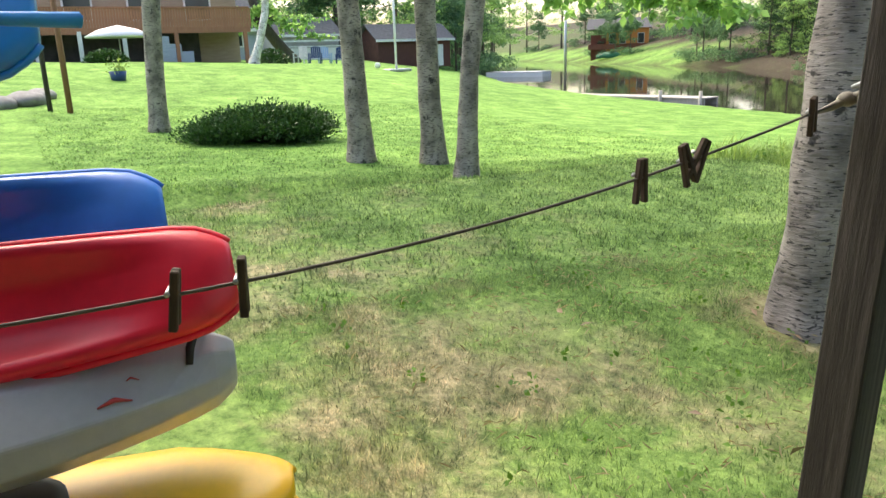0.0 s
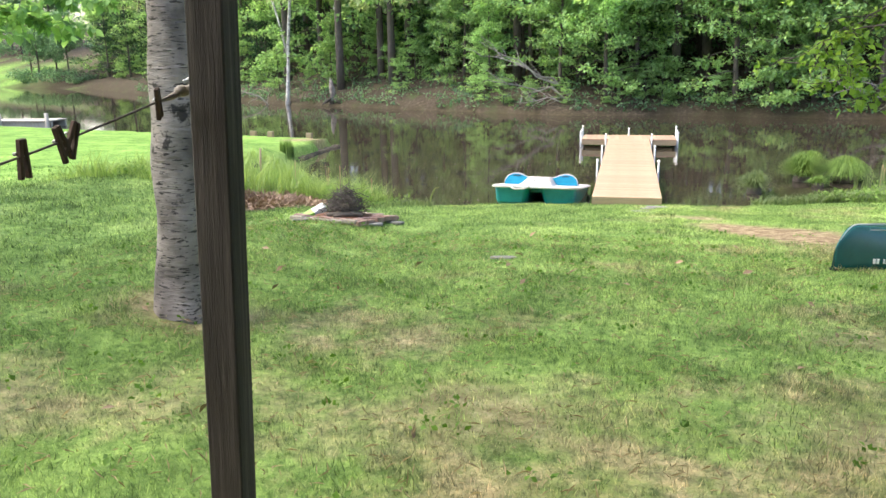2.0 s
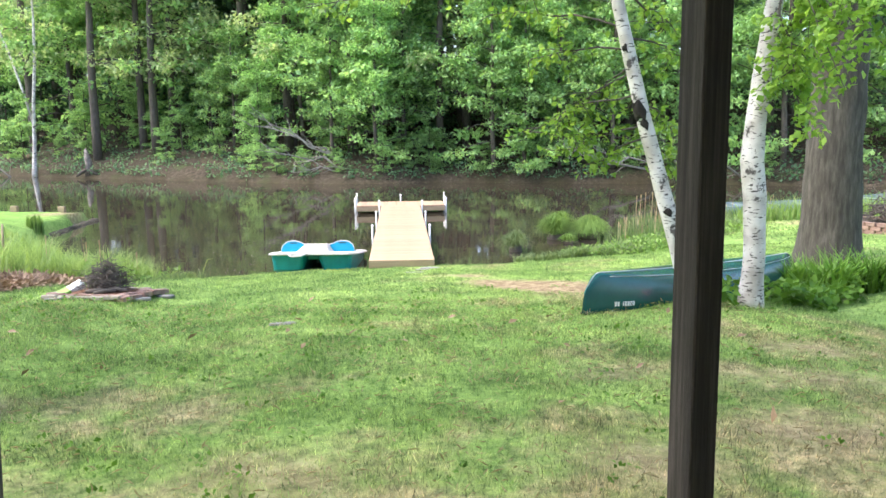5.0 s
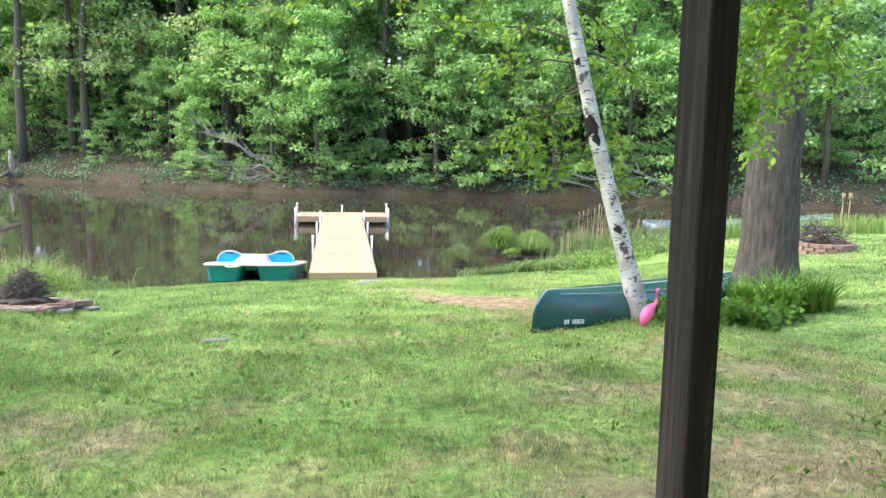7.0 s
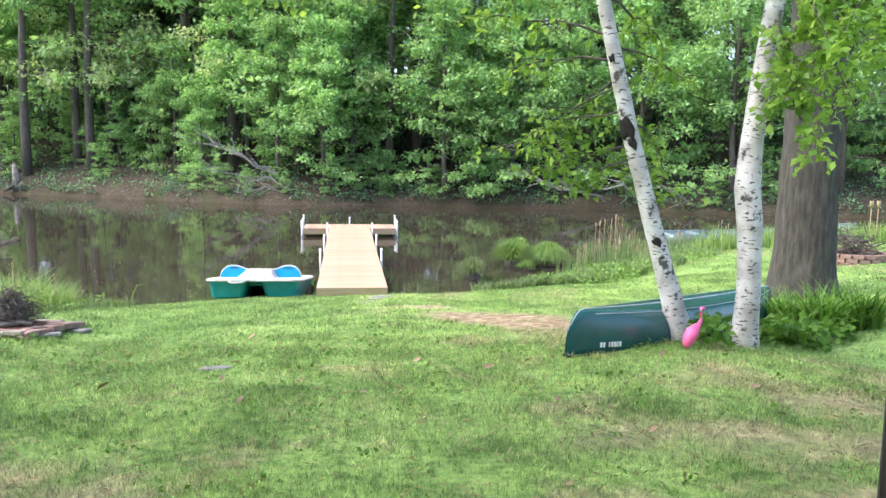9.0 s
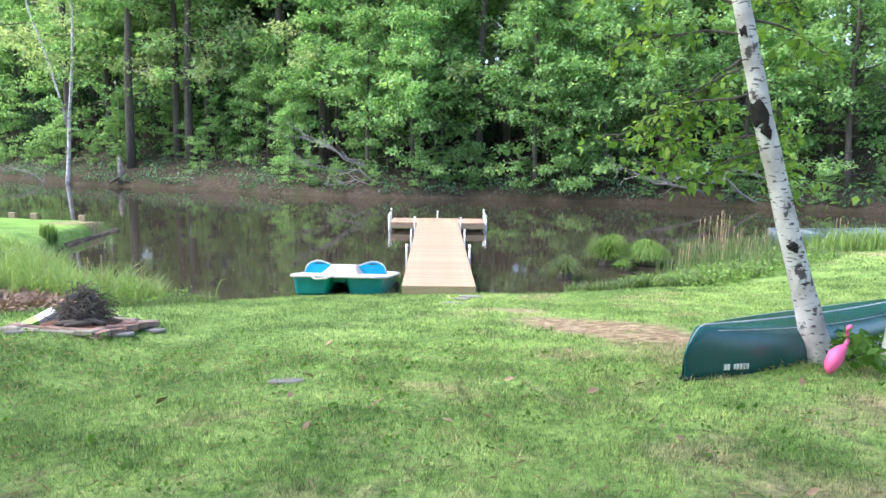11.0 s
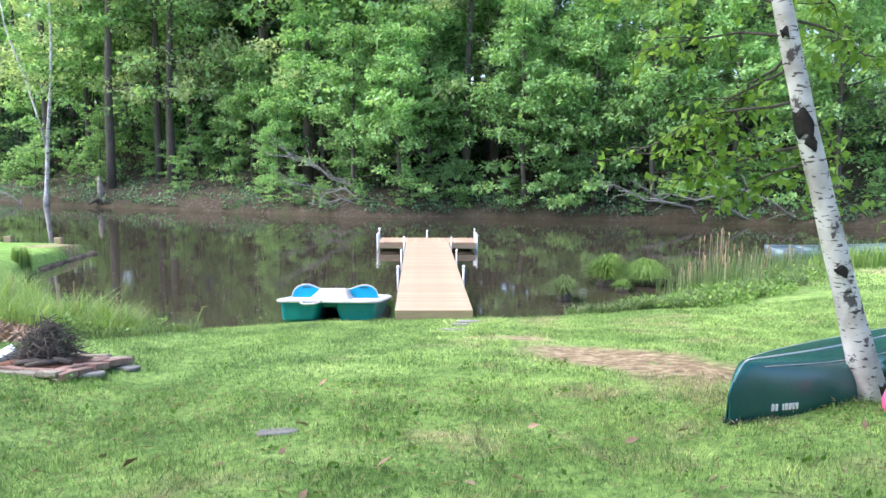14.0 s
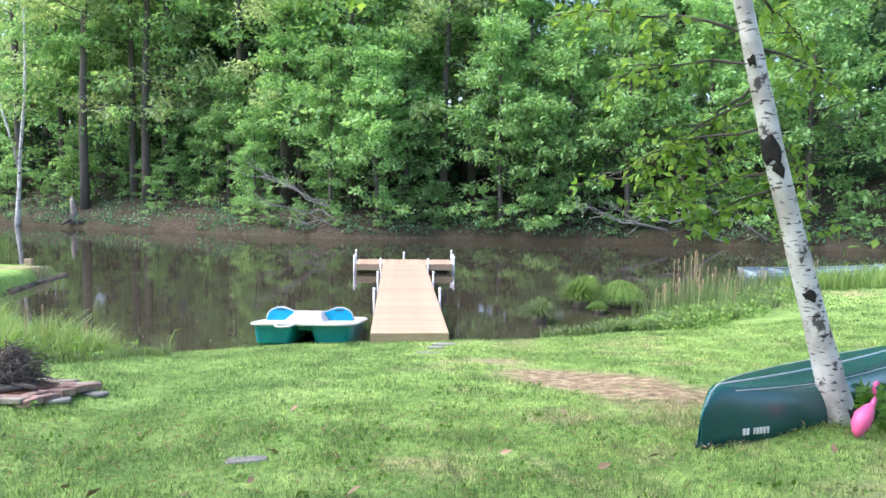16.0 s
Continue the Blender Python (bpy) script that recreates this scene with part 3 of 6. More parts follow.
for k, x in enumerate((-91, -94, -97, -100, -103, -106, -109)):
    plant((5, 1)[k % 2], x, float(np.interp(x, SHORE_X, SHORE_Y)) - 2, rng.random() * 6.28, 1.3)
for x, d in ((-66, 2), (-70, 3), (-74, 2.5), (-78, 4), (-106, 5), (-112, 4), (-118, 4), (-125, 5)):
    plant(5, x, far_y(x) + d, rng.random() * 6.28, 0.9)


def trunk_tree(name, path, radii, bark, label, category="tree", sides=14, flare=1.35, group="", rng_seed=1, rough=0.04):
    """A near trunk with a flared foot, to which limbs and leaves are added."""
    r = np.random.default_rng(rng_seed)
    base = path[0]
    root = thing(name, Matrix.Translation(base), label, category, group)
    p = np.array(path, float) - np.array(base)
    t = np.linspace(0, 1, 40)
    keys = np.linspace(0, 1, len(p))
    pts = np.stack([np.interp(t, keys, p[:, k]) for k in range(3)], 1)
    pts[0, 2] -= 0.15
    rad = np.interp(t, keys, radii) * (1 + (flare - 1) * np.exp(-t * 22))
    g = Geo().tube(pts, rad, sides)
    v = g.v[0]
    n = np.array([noise.noise(Vector((q[0] * 9, q[1] * 9, q[2] * 2.5))) for q in v])
    c = np.repeat(pts, sides, 0)
    v[:] = c + (v - c) * (1 + rough * 2 * n[:, None])
    part("trunk", g, bark, root)
    return root


def limbs_with_leaves(root, ends, leaf, per, mat, bark, rng, spread=0.3, thick=0.02, hang=0.35, twigs=5, leaf_wide=0.7):
    """Branches (start, end) and hanging twigs with leaves, in the tree's own axes."""
    wood, crown = Geo(), Geo()
    base = np.array(root.matrix_basis.translation)
    P, O = [], []
    for a, b in ends:
        a, b = np.array(a, float) - base, np.array(b, float) - base
        lp = limb_path(a, b, 0.06 * np.linalg.norm(b - a), rng, 7, 0.02)
        wood.tube(lp, np.linspace(thick, 0.004, 7), 6, cap=False)
        for k in range(twigs):
            u = 0.35 + 0.65 * (k + rng.random()) / twigs
            s = np.array([np.interp(u, np.linspace(0, 1, 7), lp[:, i]) for i in range(3)])
            e = s + rng.normal(0, spread, 3) * np.array([1, 1, 0.4]) + np.array([0, 0, -hang * rng.random()])
            tw = limb_path(s, e, 0.03, rng, 5, 0.04)
            wood.tube(tw, np.linspace(0.006, 0.002, 5), 4, cap=False)
            w = rng.random(per)
            q = np.stack([np.interp(w, np.linspace(0, 1, 5), tw[:, i]) for i in range(3)], 1) + rng.normal(0, 0.03, (per, 3))
            P.append(q)
            O.append(rng.normal(0, 1, (per, 3)))
    P, O = np.concatenate(P), np.concatenate(O)
    crown.leaves(P, O, leaf * (0.6 + 0.7 * rng.random(len(P))), rng, 0.9, leaf_wide)
    tagged(part("branchwork", wood, bark, root), kind="stuff")
    part("leaves", crown, mat, root)


r2 = np.random.default_rng(8)
birch_a = trunk_tree("paper_birch", [(2.9, -6.52, 0.96), (2.55, -6.55, 2.0), (2.30, -6.55, 2.83), (2.05, -6.55, 3.77), (1.8, -6.5, 4.8), (1.65, -6.4, 7.0)], [0.095, 0.078, 0.070, 0.06, 0.05, 0.03], BIRCH, "leaning white paper birch with black scars beside the canoe", group="paper birches")
ends = [((2.3, -6.55, 3.0), (1.25, -6.05, 2.62)), ((2.4, -6.55, 2.7), (1.6, -6.2, 2.45)), ((2.4, -6.5, 2.6), (1.9, -6.25, 2.3)), ((2.2, -6.5, 3.2), (1.6, -6.2, 2.75)), ((2.2, -6.5, 3.3), (1.75, -6.1, 2.5)), ((2.15, -6.5, 3.4), (1.3, -6.1, 3.35)), ((2.1, -6.5, 3.6), (0.9, -6.2, 3.75)), ((2.0, -6.5, 4.0), (0.4, -6.7, 3.9)), ((1.9, -6.5, 4.3), (-0.75, -7.3, 3.65)), ((2.2, -6.5, 3.5), (2.9, -6.2, 3.3)), ((2.1, -6.5, 3.9), (2.9, -5.8, 3.6)), ((2.3, -6.5, 2.9), (2.75, -6.1, 2.7)), ((2.4, -6.5, 2.6), (2.8, -6.0, 2.2))]
# unseen upper crown, added dense to shade the lawn on the right
ends += [((1.75, -6.45, 4.6 + 0.2 * (i % 12)), (1.6 + 2.0 * math.cos(i * 2.1), -7.0 + 1.9 * math.sin(i * 2.1), 4.8 + 0.25 * (i % 12))) for i in range(26)]
limbs_with_leaves(birch_a, ends, 0.075, 15, LEAF_BIRCH, BARK, r2, 0.2, 0.012, 0.28, 8)
SCAR = surface("black_bark_scar", [(0.008, 0.007, 0.006), (0.04, 0.034, 0.03)], 14, 0.95, bump=1.0)


def scar(tree, x, y, z, r, high, wide, turn):
    """A rough black patch lying on the bark."""
    base = np.array(tree.matrix_basis.translation)
    rows = []
    for k in range(6):
        u = k / 5
        half = wide * (0.35 + 0.65 * math.sin(math.pi * (0.15 + 0.7 * u)))
        rows.append([(x - base[0] + (r + 0.006) * math.cos(a) - (u - 0.5) * high * 0.3, y - base[1] + (r + 0.006) * math.sin(a), z - base[2] + (u - 0.5) * high + 0.02 * math.sin(5 * a + k)) for a in np.linspace(radians(turn) - half, radians(turn) + half, 9)])
    ob = part("bark_scar", Geo().loft(rows, closed=False), SCAR, tree, "rough black bark scar")
    mod = ob.modifiers.new("thick", "SOLIDIFY")
    mod.thickness = 0.01


scar(birch_a, 2.29, -6.55, 2.83, 0.072, 0.17, 0.9, 235)
scar(birch_a, 2.33, -6.55, 2.70, 0.073, 0.07, 0.5, 250)
scar(birch_a, 2.60, -6.55, 1.86, 0.08, 0.06, 0.5, 240)
scar(birch_a, 2.14, -6.55, 3.40, 0.066, 0.06, 0.4, 230)
scar(birch_a, 2.89, -6.52, 1.03, 0.105, 0.14, 1.0, 265)
birch_b = trunk_tree("paper_birch", [(3.45, -6.60, 0.92), (3.45, -6.6, 1.45), (3.43, -6.6, 1.95), (3.375, -6.6, 2.35), (3.39, -6.6, 2.75), (3.43, -6.6, 3.2), (3.50, -6.6, 3.8), (3.62, -6.6, 4.8), (3.8, -6.6, 6.4), (3.9, -6.6, 9.0)], [0.102, 0.102, 0.108, 0.113, 0.096, 0.086, 0.078, 0.07, 0.055, 0.03], BIRCH, "upright white paper birch standing over the canoe", group="paper birches")
ends = [((3.5, -6.6, 3.8), (3.62, -7.0, 2.75)), ((3.5, -6.6, 3.6), (3.72, -6.9, 2.95)), ((3.5, -6.6, 3.9), (3.5, -7.05, 3.15)), ((3.55, -6.6, 4.1), (3.9, -7.1, 3.3)), ((3.55, -6.6, 4.2), (3.5, -7.4, 3.45)), ((3.6, -6.6, 4.3), (3.8, -7.55, 3.3)), ((3.6, -6.6, 4.4), (4.1, -7.75, 3.2)), ((3.6, -6.6, 4.4), (4.0, -7.65, 3.55)), ((3.6, -6.6, 4.4), (3.75, -7.4, 3.0))]
# wide crown above the view, set off the trunk to darken the lawn below
ends += [((3.75, -6.6, 4.6 + 0.25 * (i % 16)), (2.6 + 2.3 * math.cos(i * 2.1) * (0.5 + 0.5 * (i % 3) / 2), -7.6 + 2.2 * math.sin(i * 2.1) * (0.5 + 0.5 * (i % 3) / 2), 4.9 + 0.18 * (i % 16))) for i in range(44)]
limbs_with_leaves(birch_b, ends, 0.085, 24, LEAF_BIRCH, BARK, r2, 0.2, 0.012, 0.45, 8)

oak = trunk_tree("oak_tree", [(6.52, -2.75, 0.6), (6.49, -2.75, 2.2), (6.47, -2.75, 5), (6.47, -2.75, 10)], [0.44, 0.385, 0.35, 0.28], BARK_OAK, "massive dark oak with deeply furrowed bark on the lawn", sides=28, flare=1.22, rough=0.05)
limbs_with_leaves(oak, [((6.6, -2.75, 5.5), (6.6 + 4 * math.cos(a), -2.75 + 4 * math.sin(a), 6.6 + 0.4 * math.sin(3 * a))) for a in np.linspace(0, 6, 9)], 0.13, 60, LEAF_FAR, BARK_OAK, r2, 0.7, 0.12, 0.5, 10)

aspen = trunk_tree("grey_tree", [(-2.70, -9.52, 1.14), (-2.67, -9.5, 2.12), (-2.62, -9.48, 3.12), (-2.5, -9.4, 7)], [0.185, 0.165, 0.155, 0.1], BARK_ASPEN, "scarred grey tree trunk beside the deck post", sides=20, flare=1.3, group="grey trees on the lawn", rough=0.07)
# unseen crown, placed so that its shadow falls on the near right lawn
limbs_with_leaves(aspen, [((-2.53, -9.4, 6.0), (-2.2 + (1.2 + 1.6 * (k % 2)) * math.cos(k * 0.8), -10.2 + (1.2 + 1.6 * (k % 2)) * math.sin(k * 0.8), 6.8 + 0.12 * k)) for k in range(20)], 0.18, 60, LEAF_FAR, BARK_ASPEN, r2, 0.8, 0.06, 0.4, 9)
for i, (path, rads) in enumerate((
    ([(-17.65, -10.57, 1.32), (-17.65, -10.5, 2.8), (-17.65, -10.40, 4.2), (-17.7, -10.2, 10)], [0.2, 0.19, 0.19, 0.1]),
    ([(-11.1, -8.6, 1.12), (-11.15, -8.62, 2.5), (-11.15, -8.66, 3.8), (-11.2, -8.7, 10)], [0.2, 0.17, 0.165, 0.09]),
    ([(-10.5, -7.62, 1.07), (-10.5, -7.68, 2.5), (-10.5, -7.68, 3.7), (-10.6, -7.7, 10)], [0.19, 0.165, 0.16, 0.09]),
    ([(-9.2, -7.82, 1.0), (-9.2, -7.74, 2.4), (-9.2, -7.59, 3.55), (-9.2, -7.2, 9)], [0.16, 0.13, 0.13, 0.07]),
)):
    tree = trunk_tree("grey_tree", path, rads, BARK_ASPEN, "slim grey tree with dark rings on the lawn", group="grey trees on the lawn", rng_seed=i)
    t = np.array(path[2])
    # crowns out of view, pushed towards -y to shade the near left slope
    ends = [(t + (0, 0, 1 + 0.3 * k), t + (0.2 + 3.3 * math.cos(k * 1.9 + i), -3.0 + 3.3 * math.sin(k * 1.9 + i), 2.0 + 0.3 * k)) for k in range(16)]
    if i == 3:
        ends += [((-9.2, -7.6, 3.45), (-8.3, -5.4, 3.6)), ((-9.2, -7.6, 3.5), (-8.0, -4.6, 3.35)), ((-8.6, -6.0, 3.5), (-7.6, -4.2, 3.2)), ((-8.6, -6.0, 3.6), (-7.2, -4.3, 3.6))]
    limbs_with_leaves(tree, ends, 0.15, 46, LEAF_FAR, BARK_ASPEN, r2, 0.45, 0.03, 0.35, 9)

# white birch, snag and fallen wood on the far bank
fb = trunk_tree("paper_birch", [(-21.55, 31.75, 0.1), (-21.4, 31.8, 2.2), (-21.3, 31.8, 3.9), (-21.0, 31.8, 6.5), (-20.85, 31.8, 8.8), (-20.8, 31.8, 12)], [0.13, 0.11, 0.10, 0.09, 0.07, 0.03], BIRCH, "slender forked white birch at the far waterline", group="paper birches")
part("stem", Geo().tube(np.array([(-21.4, 31.8, 3.2), (-21.9, 31.8, 5.4), (-22.4, 31.8, 7.2), (-23.3, 31.8, 9.8), (-23.6, 31.8, 12)]) - np.array(fb.location), [0.07, 0.065, 0.06, 0.05, 0.02], 9), BIRCH, fb)
limbs_with_leaves(fb, [((-21.3, 31.8, 3 + 0.9 * i), (-21.3 + 2.0 * math.cos(i * 2.2), 31.8 + 1.6 * math.sin(i * 2.2), 2.9 + 0.95 * i)) for i in range(10)], 0.19, 22, LEAF_FAR, BARK, r2, 0.5, 0.03, 0.5, 9)
snag = thing("tree_stump", Matrix.Translation((-17.95, 30.6, ground_z(-17.95, 30.6))), "broken grey dead stump at the water's edge", "stump")
part("stump", Geo().tube([(0, 0, -0.2), (0.02, 0, 0.5), (-0.05, 0, 0.95), (-0.1, 0, 1.35)], [0.26, 0.2, 0.15, 0.05], 9), BARK_ASPEN, snag)
for k in range(3):
    part("root", Geo().tube([(0, 0, 0.15), (0.35 * math.cos(k * 2), -0.2 + 0.2 * math.sin(k * 2), 0.02), (0.7 * math.cos(k * 2), -0.3 + 0.4 * math.sin(k * 2), -0.2)], [0.14, 0.1, 0.05], 7), BARK, snag)
rd = np.random.default_rng(21)
DEADWOOD = surface("bleached_dead_wood", [(0.16, 0.145, 0.13), (0.38, 0.36, 0.33)], 5, 0.9, stretch=(4, 4, 1))
for n, (x, y, z, ln, ang, tilt) in enumerate(((-3.6, 24.2, 1.6, 3.6, 172, 20), (-3.2, 24.0, 1.2, 3.2, 186, 12), (-4.5, 24.6, 1.9, 2.8, 160, 30), (-2.4, 24.3, 0.9, 3.0, 200, -6), (11.2, 20.6, 0.9, 4.2, 200, 10), (13.5, 19.4, 0.9, 4.6, 184, 8), (15.6, 18.8, 0.8, 3.8, 172, 14), (-23.5, 31.6, 0.5, 2.6, 175, 8))):
    root = thing("dead_branch", Matrix.Translation((x, y, z)), "bare grey fallen branch hanging over the water", "branch", "fallen branches")
    d = np.array([math.cos(radians(ang)), math.sin(radians(ang)) * 0.4 - 0.25, math.sin(radians(tilt))]) * ln
    g = Geo()
    lp = limb_path((1.2, 1.2, -0.9), d, 0.25, rd, 8, 0.03)
    g.tube(lp, np.linspace(0.07, 0.012, 8), 6, cap=False)
    for k in range(11):
        s = lp[2 + k % 6]
        e = s + d * 0.22 + rd.normal(0, 0.38, 3)
        part("twig", Geo().tube(limb_path(s, e, 0.05, rd, 4, 0.06), np.linspace(0.022, 0.006, 4), 4, cap=False), DEADWOOD, root)
    part("branch", g, DEADWOOD, root)

# ---- shrubs, reeds and weeds ----
def blades(g, n, cx, cy, rx, ry, h, rng, lean=0.35, width=0.012, z=None, turn=0.0):
    """Long bent grass blades in three steps, growing from the ground."""
    a, d = rng.random(n) * 2 * np.pi, np.sqrt(rng.random(n))
    u, v = rx * d * np.cos(a), ry * d * np.sin(a)
    c, s = math.cos(radians(turn)), math.sin(radians(turn))
    x, y = cx + u * c - v * s, cy + u * s + v * c
    zz = np.full(n, z) if z is not None else height(x, y) - 0.01
    hh = h * (0.5 + 0.7 * rng.random(n))
    ang = rng.random(n) * 2 * np.pi
    bend = lean * hh * (0.3 + rng.random(n))
    dx, dy = np.cos(ang), np.sin(ang)
    w = width * (0.6 + 0.8 * rng.random(n))
    side = np.stack([-dy, dx, np.zeros(n)], 1) * w[:, None]
    p0 = np.stack([x, y, zz], 1)
    p1 = p0 + np.stack([dx * bend * 0.25, dy * bend * 0.25, hh * 0.55], 1)
    p2 = p0 + np.stack([dx * bend, dy * bend, hh], 1)
    vv = np.stack([p0 - side, p0 + side, p1 - side * 0.8, p1 + side * 0.8, p2], 1).reshape(-1, 3)
    b = np.arange(n) * 5 + g.n
    g.v.append(vv)
    g.f.extend(zip(b, b + 1, b + 3, b + 2))
    g.f.extend(zip(b + 2, b + 3, b + 4))
    g.n += n * 5
    return g


rw = np.random.default_rng(31)
WEED = leaf_mat("tall_weed_grass", (0.09, 0.18, 0.045), (0.34, 0.46, 0.16), 1.5, 0.4, 0.5)
TUFT = leaf_mat("sedge_blades", (0.06, 0.14, 0.03), (0.28, 0.42, 0.12), 1.5, 0.4, 0.5)
REED = leaf_mat("cattail_leaves", (0.07, 0.13, 0.045), (0.26, 0.34, 0.16), 1.5, 0.4, 0.5)
STRAW = leaf_mat("dry_stalks", (0.22, 0.17, 0.10), (0.48, 0.40, 0.26), 2, 0.3, 0.7)
LILY = leaf_mat("daylily_leaves", (0.06, 0.15, 0.02), (0.18, 0.33, 0.06), 2, 0.4, 0.4)
g = Geo()
for k in range(150):
    x = -4.2 - 4.6 * rw.random()
    lo = float(np.interp(x, [-8.8, -6.2, -5.6, -5.3, -4.2], [-4.6, -4.0, -3.3, -2.4, -1.8]))
    hi = float(np.interp(x, SHORE_X, SHORE_Y)) - 0.05
    y = lo + (hi - lo) * rw.random()
    blades(g, 70, x, y, 0.3, 0.24, 0.2 + 0.26 * rw.random() ** 1.6, rw, 1.0, 0.006)
for x, y in ((-4.7, -0.9), (-5.1, -0.7), (-7.2, -1.0), (-6.3, -0.6)):
    blades(g, 110, x, y, 0.12, 0.12, 0.55, rw, 1.3, 0.006)
tagged(part("tall_grass", g, WEED), "tall rank green grass along the cove bank", "grass", kind="stuff")
g = Geo()
blades(g, 1400, -4.0, -1.9, 0.9, 0.45, 0.16, rw, 0.6, 0.008, turn=20)
for cx, cy, rx, ry, n in ((3.0, 0.85, 0.8, 0.3, 700), (4.0, 1.1, 1.0, 0.5, 1300), (5.2, 1.9, 1.0, 0.7, 1400), (6.3, 2.9, 1.1, 0.8, 1400), (7.6, 4.2, 1.2, 0.9, 1300), (9.0, 5.6, 1.2, 0.9, 1000)):
    blades(g, n, cx, cy, rx, ry, 0.19, rw, 0.9, 0.011)
tagged(part("low_weeds", g, REED), "low green weeds along the pond edge", "weeds", kind="stuff")
# broad weed leaves among them
g = Geo()
for cx, cy, rx, ry, n in ((4.4, 1.1, 1.2, 0.6, 1300), (5.6, 1.9, 1.1, 0.8, 1300), (7.0, 3.4, 1.3, 0.9, 1000), (-4.4, -1.7, 1.0, 0.5, 600), (-7.9, -3.2, 1.2, 0.4, 500)):
    a, d = rw.random(n) * 6.28, np.sqrt(rw.random(n))
    x, y = cx + rx * d * np.cos(a), cy + ry * d * np.sin(a)
    p = np.stack([x, y, height(x, y) + 0.03 + 0.24 * rw.random(n) ** 1.8 * (0.4 + 0.6 * np.sin(x * 5 + y * 3) ** 2)], 1)
    g.leaves(p, rw.normal(0, 1, (n, 3)), 0.05 + 0.05 * rw.random(n), rw, 0.1, 0.6)
tagged(part("broadleaf_weeds", g, TUFT), "leafy green weeds at the water's edge", "weeds", kind="stuff")


def reed_clump(x, y, r, n, h, mat, label, lean=0.2, heads=3, name="cattail_clump", width=0.011, z=None):
    root = thing(name, Matrix.Translation((x, y, 0)), label, "reeds", "reed clumps")
    zz = (max(-0.05, ground_z(x, y)) - 0.05) if z is None else z
    g = blades(Geo(), n, 0, 0, r, r, h, rw, lean, width, z=zz)
    part("leaves", g, mat, root)
    for k in range(heads):
        a = rw.random(3)
        px, py, ph = (a[0] - 0.5) * r * 1.6, (a[1] - 0.5) * r * 1.6, h * (0.8 + 0.35 * a[2])
        s = part("stalk", Geo().tube([(px, py, zz), (px + 0.02, py, zz + ph)], 0.006, 5), STRAW, root, "dry straw-coloured stalk")
        part("seed_head", Geo().ball((px + 0.02, py, zz + ph), (0.016, 0.016, 0.06), seg=8), STRAW, s, "pale fluffy seed head")
    return root


for x, y, r, n, h in ((5.0, 3.0, 0.5, 90, 0.6), (5.7, 3.6, 0.6, 100, 0.65), (6.5, 4.2, 0.6, 100, 0.7), (7.3, 5.0, 0.6, 90, 0.62), (6.1, 3.1, 0.5, 80, 0.55), (8.3, 6.0, 0.7, 90, 0.55), (9.4, 7.0, 0.6, 80, 0.45), (10.6, 7.6, 0.5, 90, 0.6)):
    reed_clump(x, y, r, n, h, REED, "tall green cattails with dry stalks at the water", heads=4)
for x, y in ((5.9, 4.2), (6.7, 4.9)):
    reed_clump(x, y, 0.35, 16, 1.05, STRAW, "tall dry brown reeds among the cattails", 0.15, 4, "dry_reeds", 0.008)


def tussock(x, y, r, h, n, mat, label, z=0.0, lean=0.9):
    """A sedge tussock: a dark root mound with drooping blades."""
    root = thing("sedge_tussock", Matrix.Translation((x, y, z)), label, "tussock", "sedge tussocks")
    mound = Geo().ball((0, 0, 0.02), (r * 0.62, r * 0.62, h * 0.42))
    part("root_mound", mound, STICK, root, "dark root mound")
    g = Geo()
    a = rw.random(n) * 6.28
    e = rw.random(n) ** 0.6
    d = np.stack([np.cos(a) * e, np.sin(a) * e, np.sqrt(1 - e * e * 0.9)], 1)
    p0 = d * np.array([r * 0.5, r * 0.5, h * 0.42]) + (0, 0, 0.02)
    ln = h * (0.5 + 0.4 * rw.random(n))[:, None]
    p1 = p0 + d * ln * 0.6
    p2 = p1 + (d * np.array([1, 1, 0]) + (0, 0, -0.4 * lean)) * ln * 0.55
    side = np.stack([-np.sin(a), np.cos(a), np.zeros(n)], 1) * 0.006
    vv = np.stack([p0 - side, p0 + side, p1 - side, p1 + side, p2], 1).reshape(-1, 3)
    b = np.arange(n) * 5
    g.add(vv, list(zip(b, b + 1, b + 3, b + 2)) + list(zip(b + 2, b + 3, b + 4)))
    part("foliage", g, mat, root)


tussock(3.73, 4.15, 0.30, 0.62, 1300, TUFT, "bright green sedge tussock standing in the pond", lean=0.5)
tussock(3.95, 4.6, 0.28, 0.66, 900, TUFT, "bright green sedge tussock standing in the pond", lean=0.4)
tussock(4.62, 4.3, 0.46, 0.58, 1900, TUFT, "rounded drooping green sedge tussock in the pond", lean=1.6)
tussock(2.5, 2.4, 0.24, 0.5, 520, REED, "low grey-green sedge tussock at the shore")
tussock(3.9, 3.4, 0.2, 0.25, 350, TUFT, "small green sedge tuft at the water")
reed_clump(-9.05, 5.2, 0.19, 620, 0.58, TUFT, "dense upright green reed clump beside the spit", 0.05, 0, "reed_clump", 0.012, 0.0)
for x, y in ((-4.35, -1.3), (-5.3, -0.9), (-6.1, -0.6), (-5.0, -1.1)):
    reed_clump(x, y, 0.08, 5, 0.6, STRAW, "few dry stalks among the bank grass", 0.2, 1, "dry_stalks", 0.006)
iris = thing("iris", Matrix.Translation((-3.45, -0.75, ground_z(-3.45, -0.75))), "curved single iris blade at the shore", "plant")
part("leaf_blade", Geo().tube([(0, 0, -0.03), (0.03, 0, 0.2), (0.10, 0, 0.36), (0.2, 0, 0.38)], [0.012, 0.012, 0.01, 0.003], 5), WEED, iris)


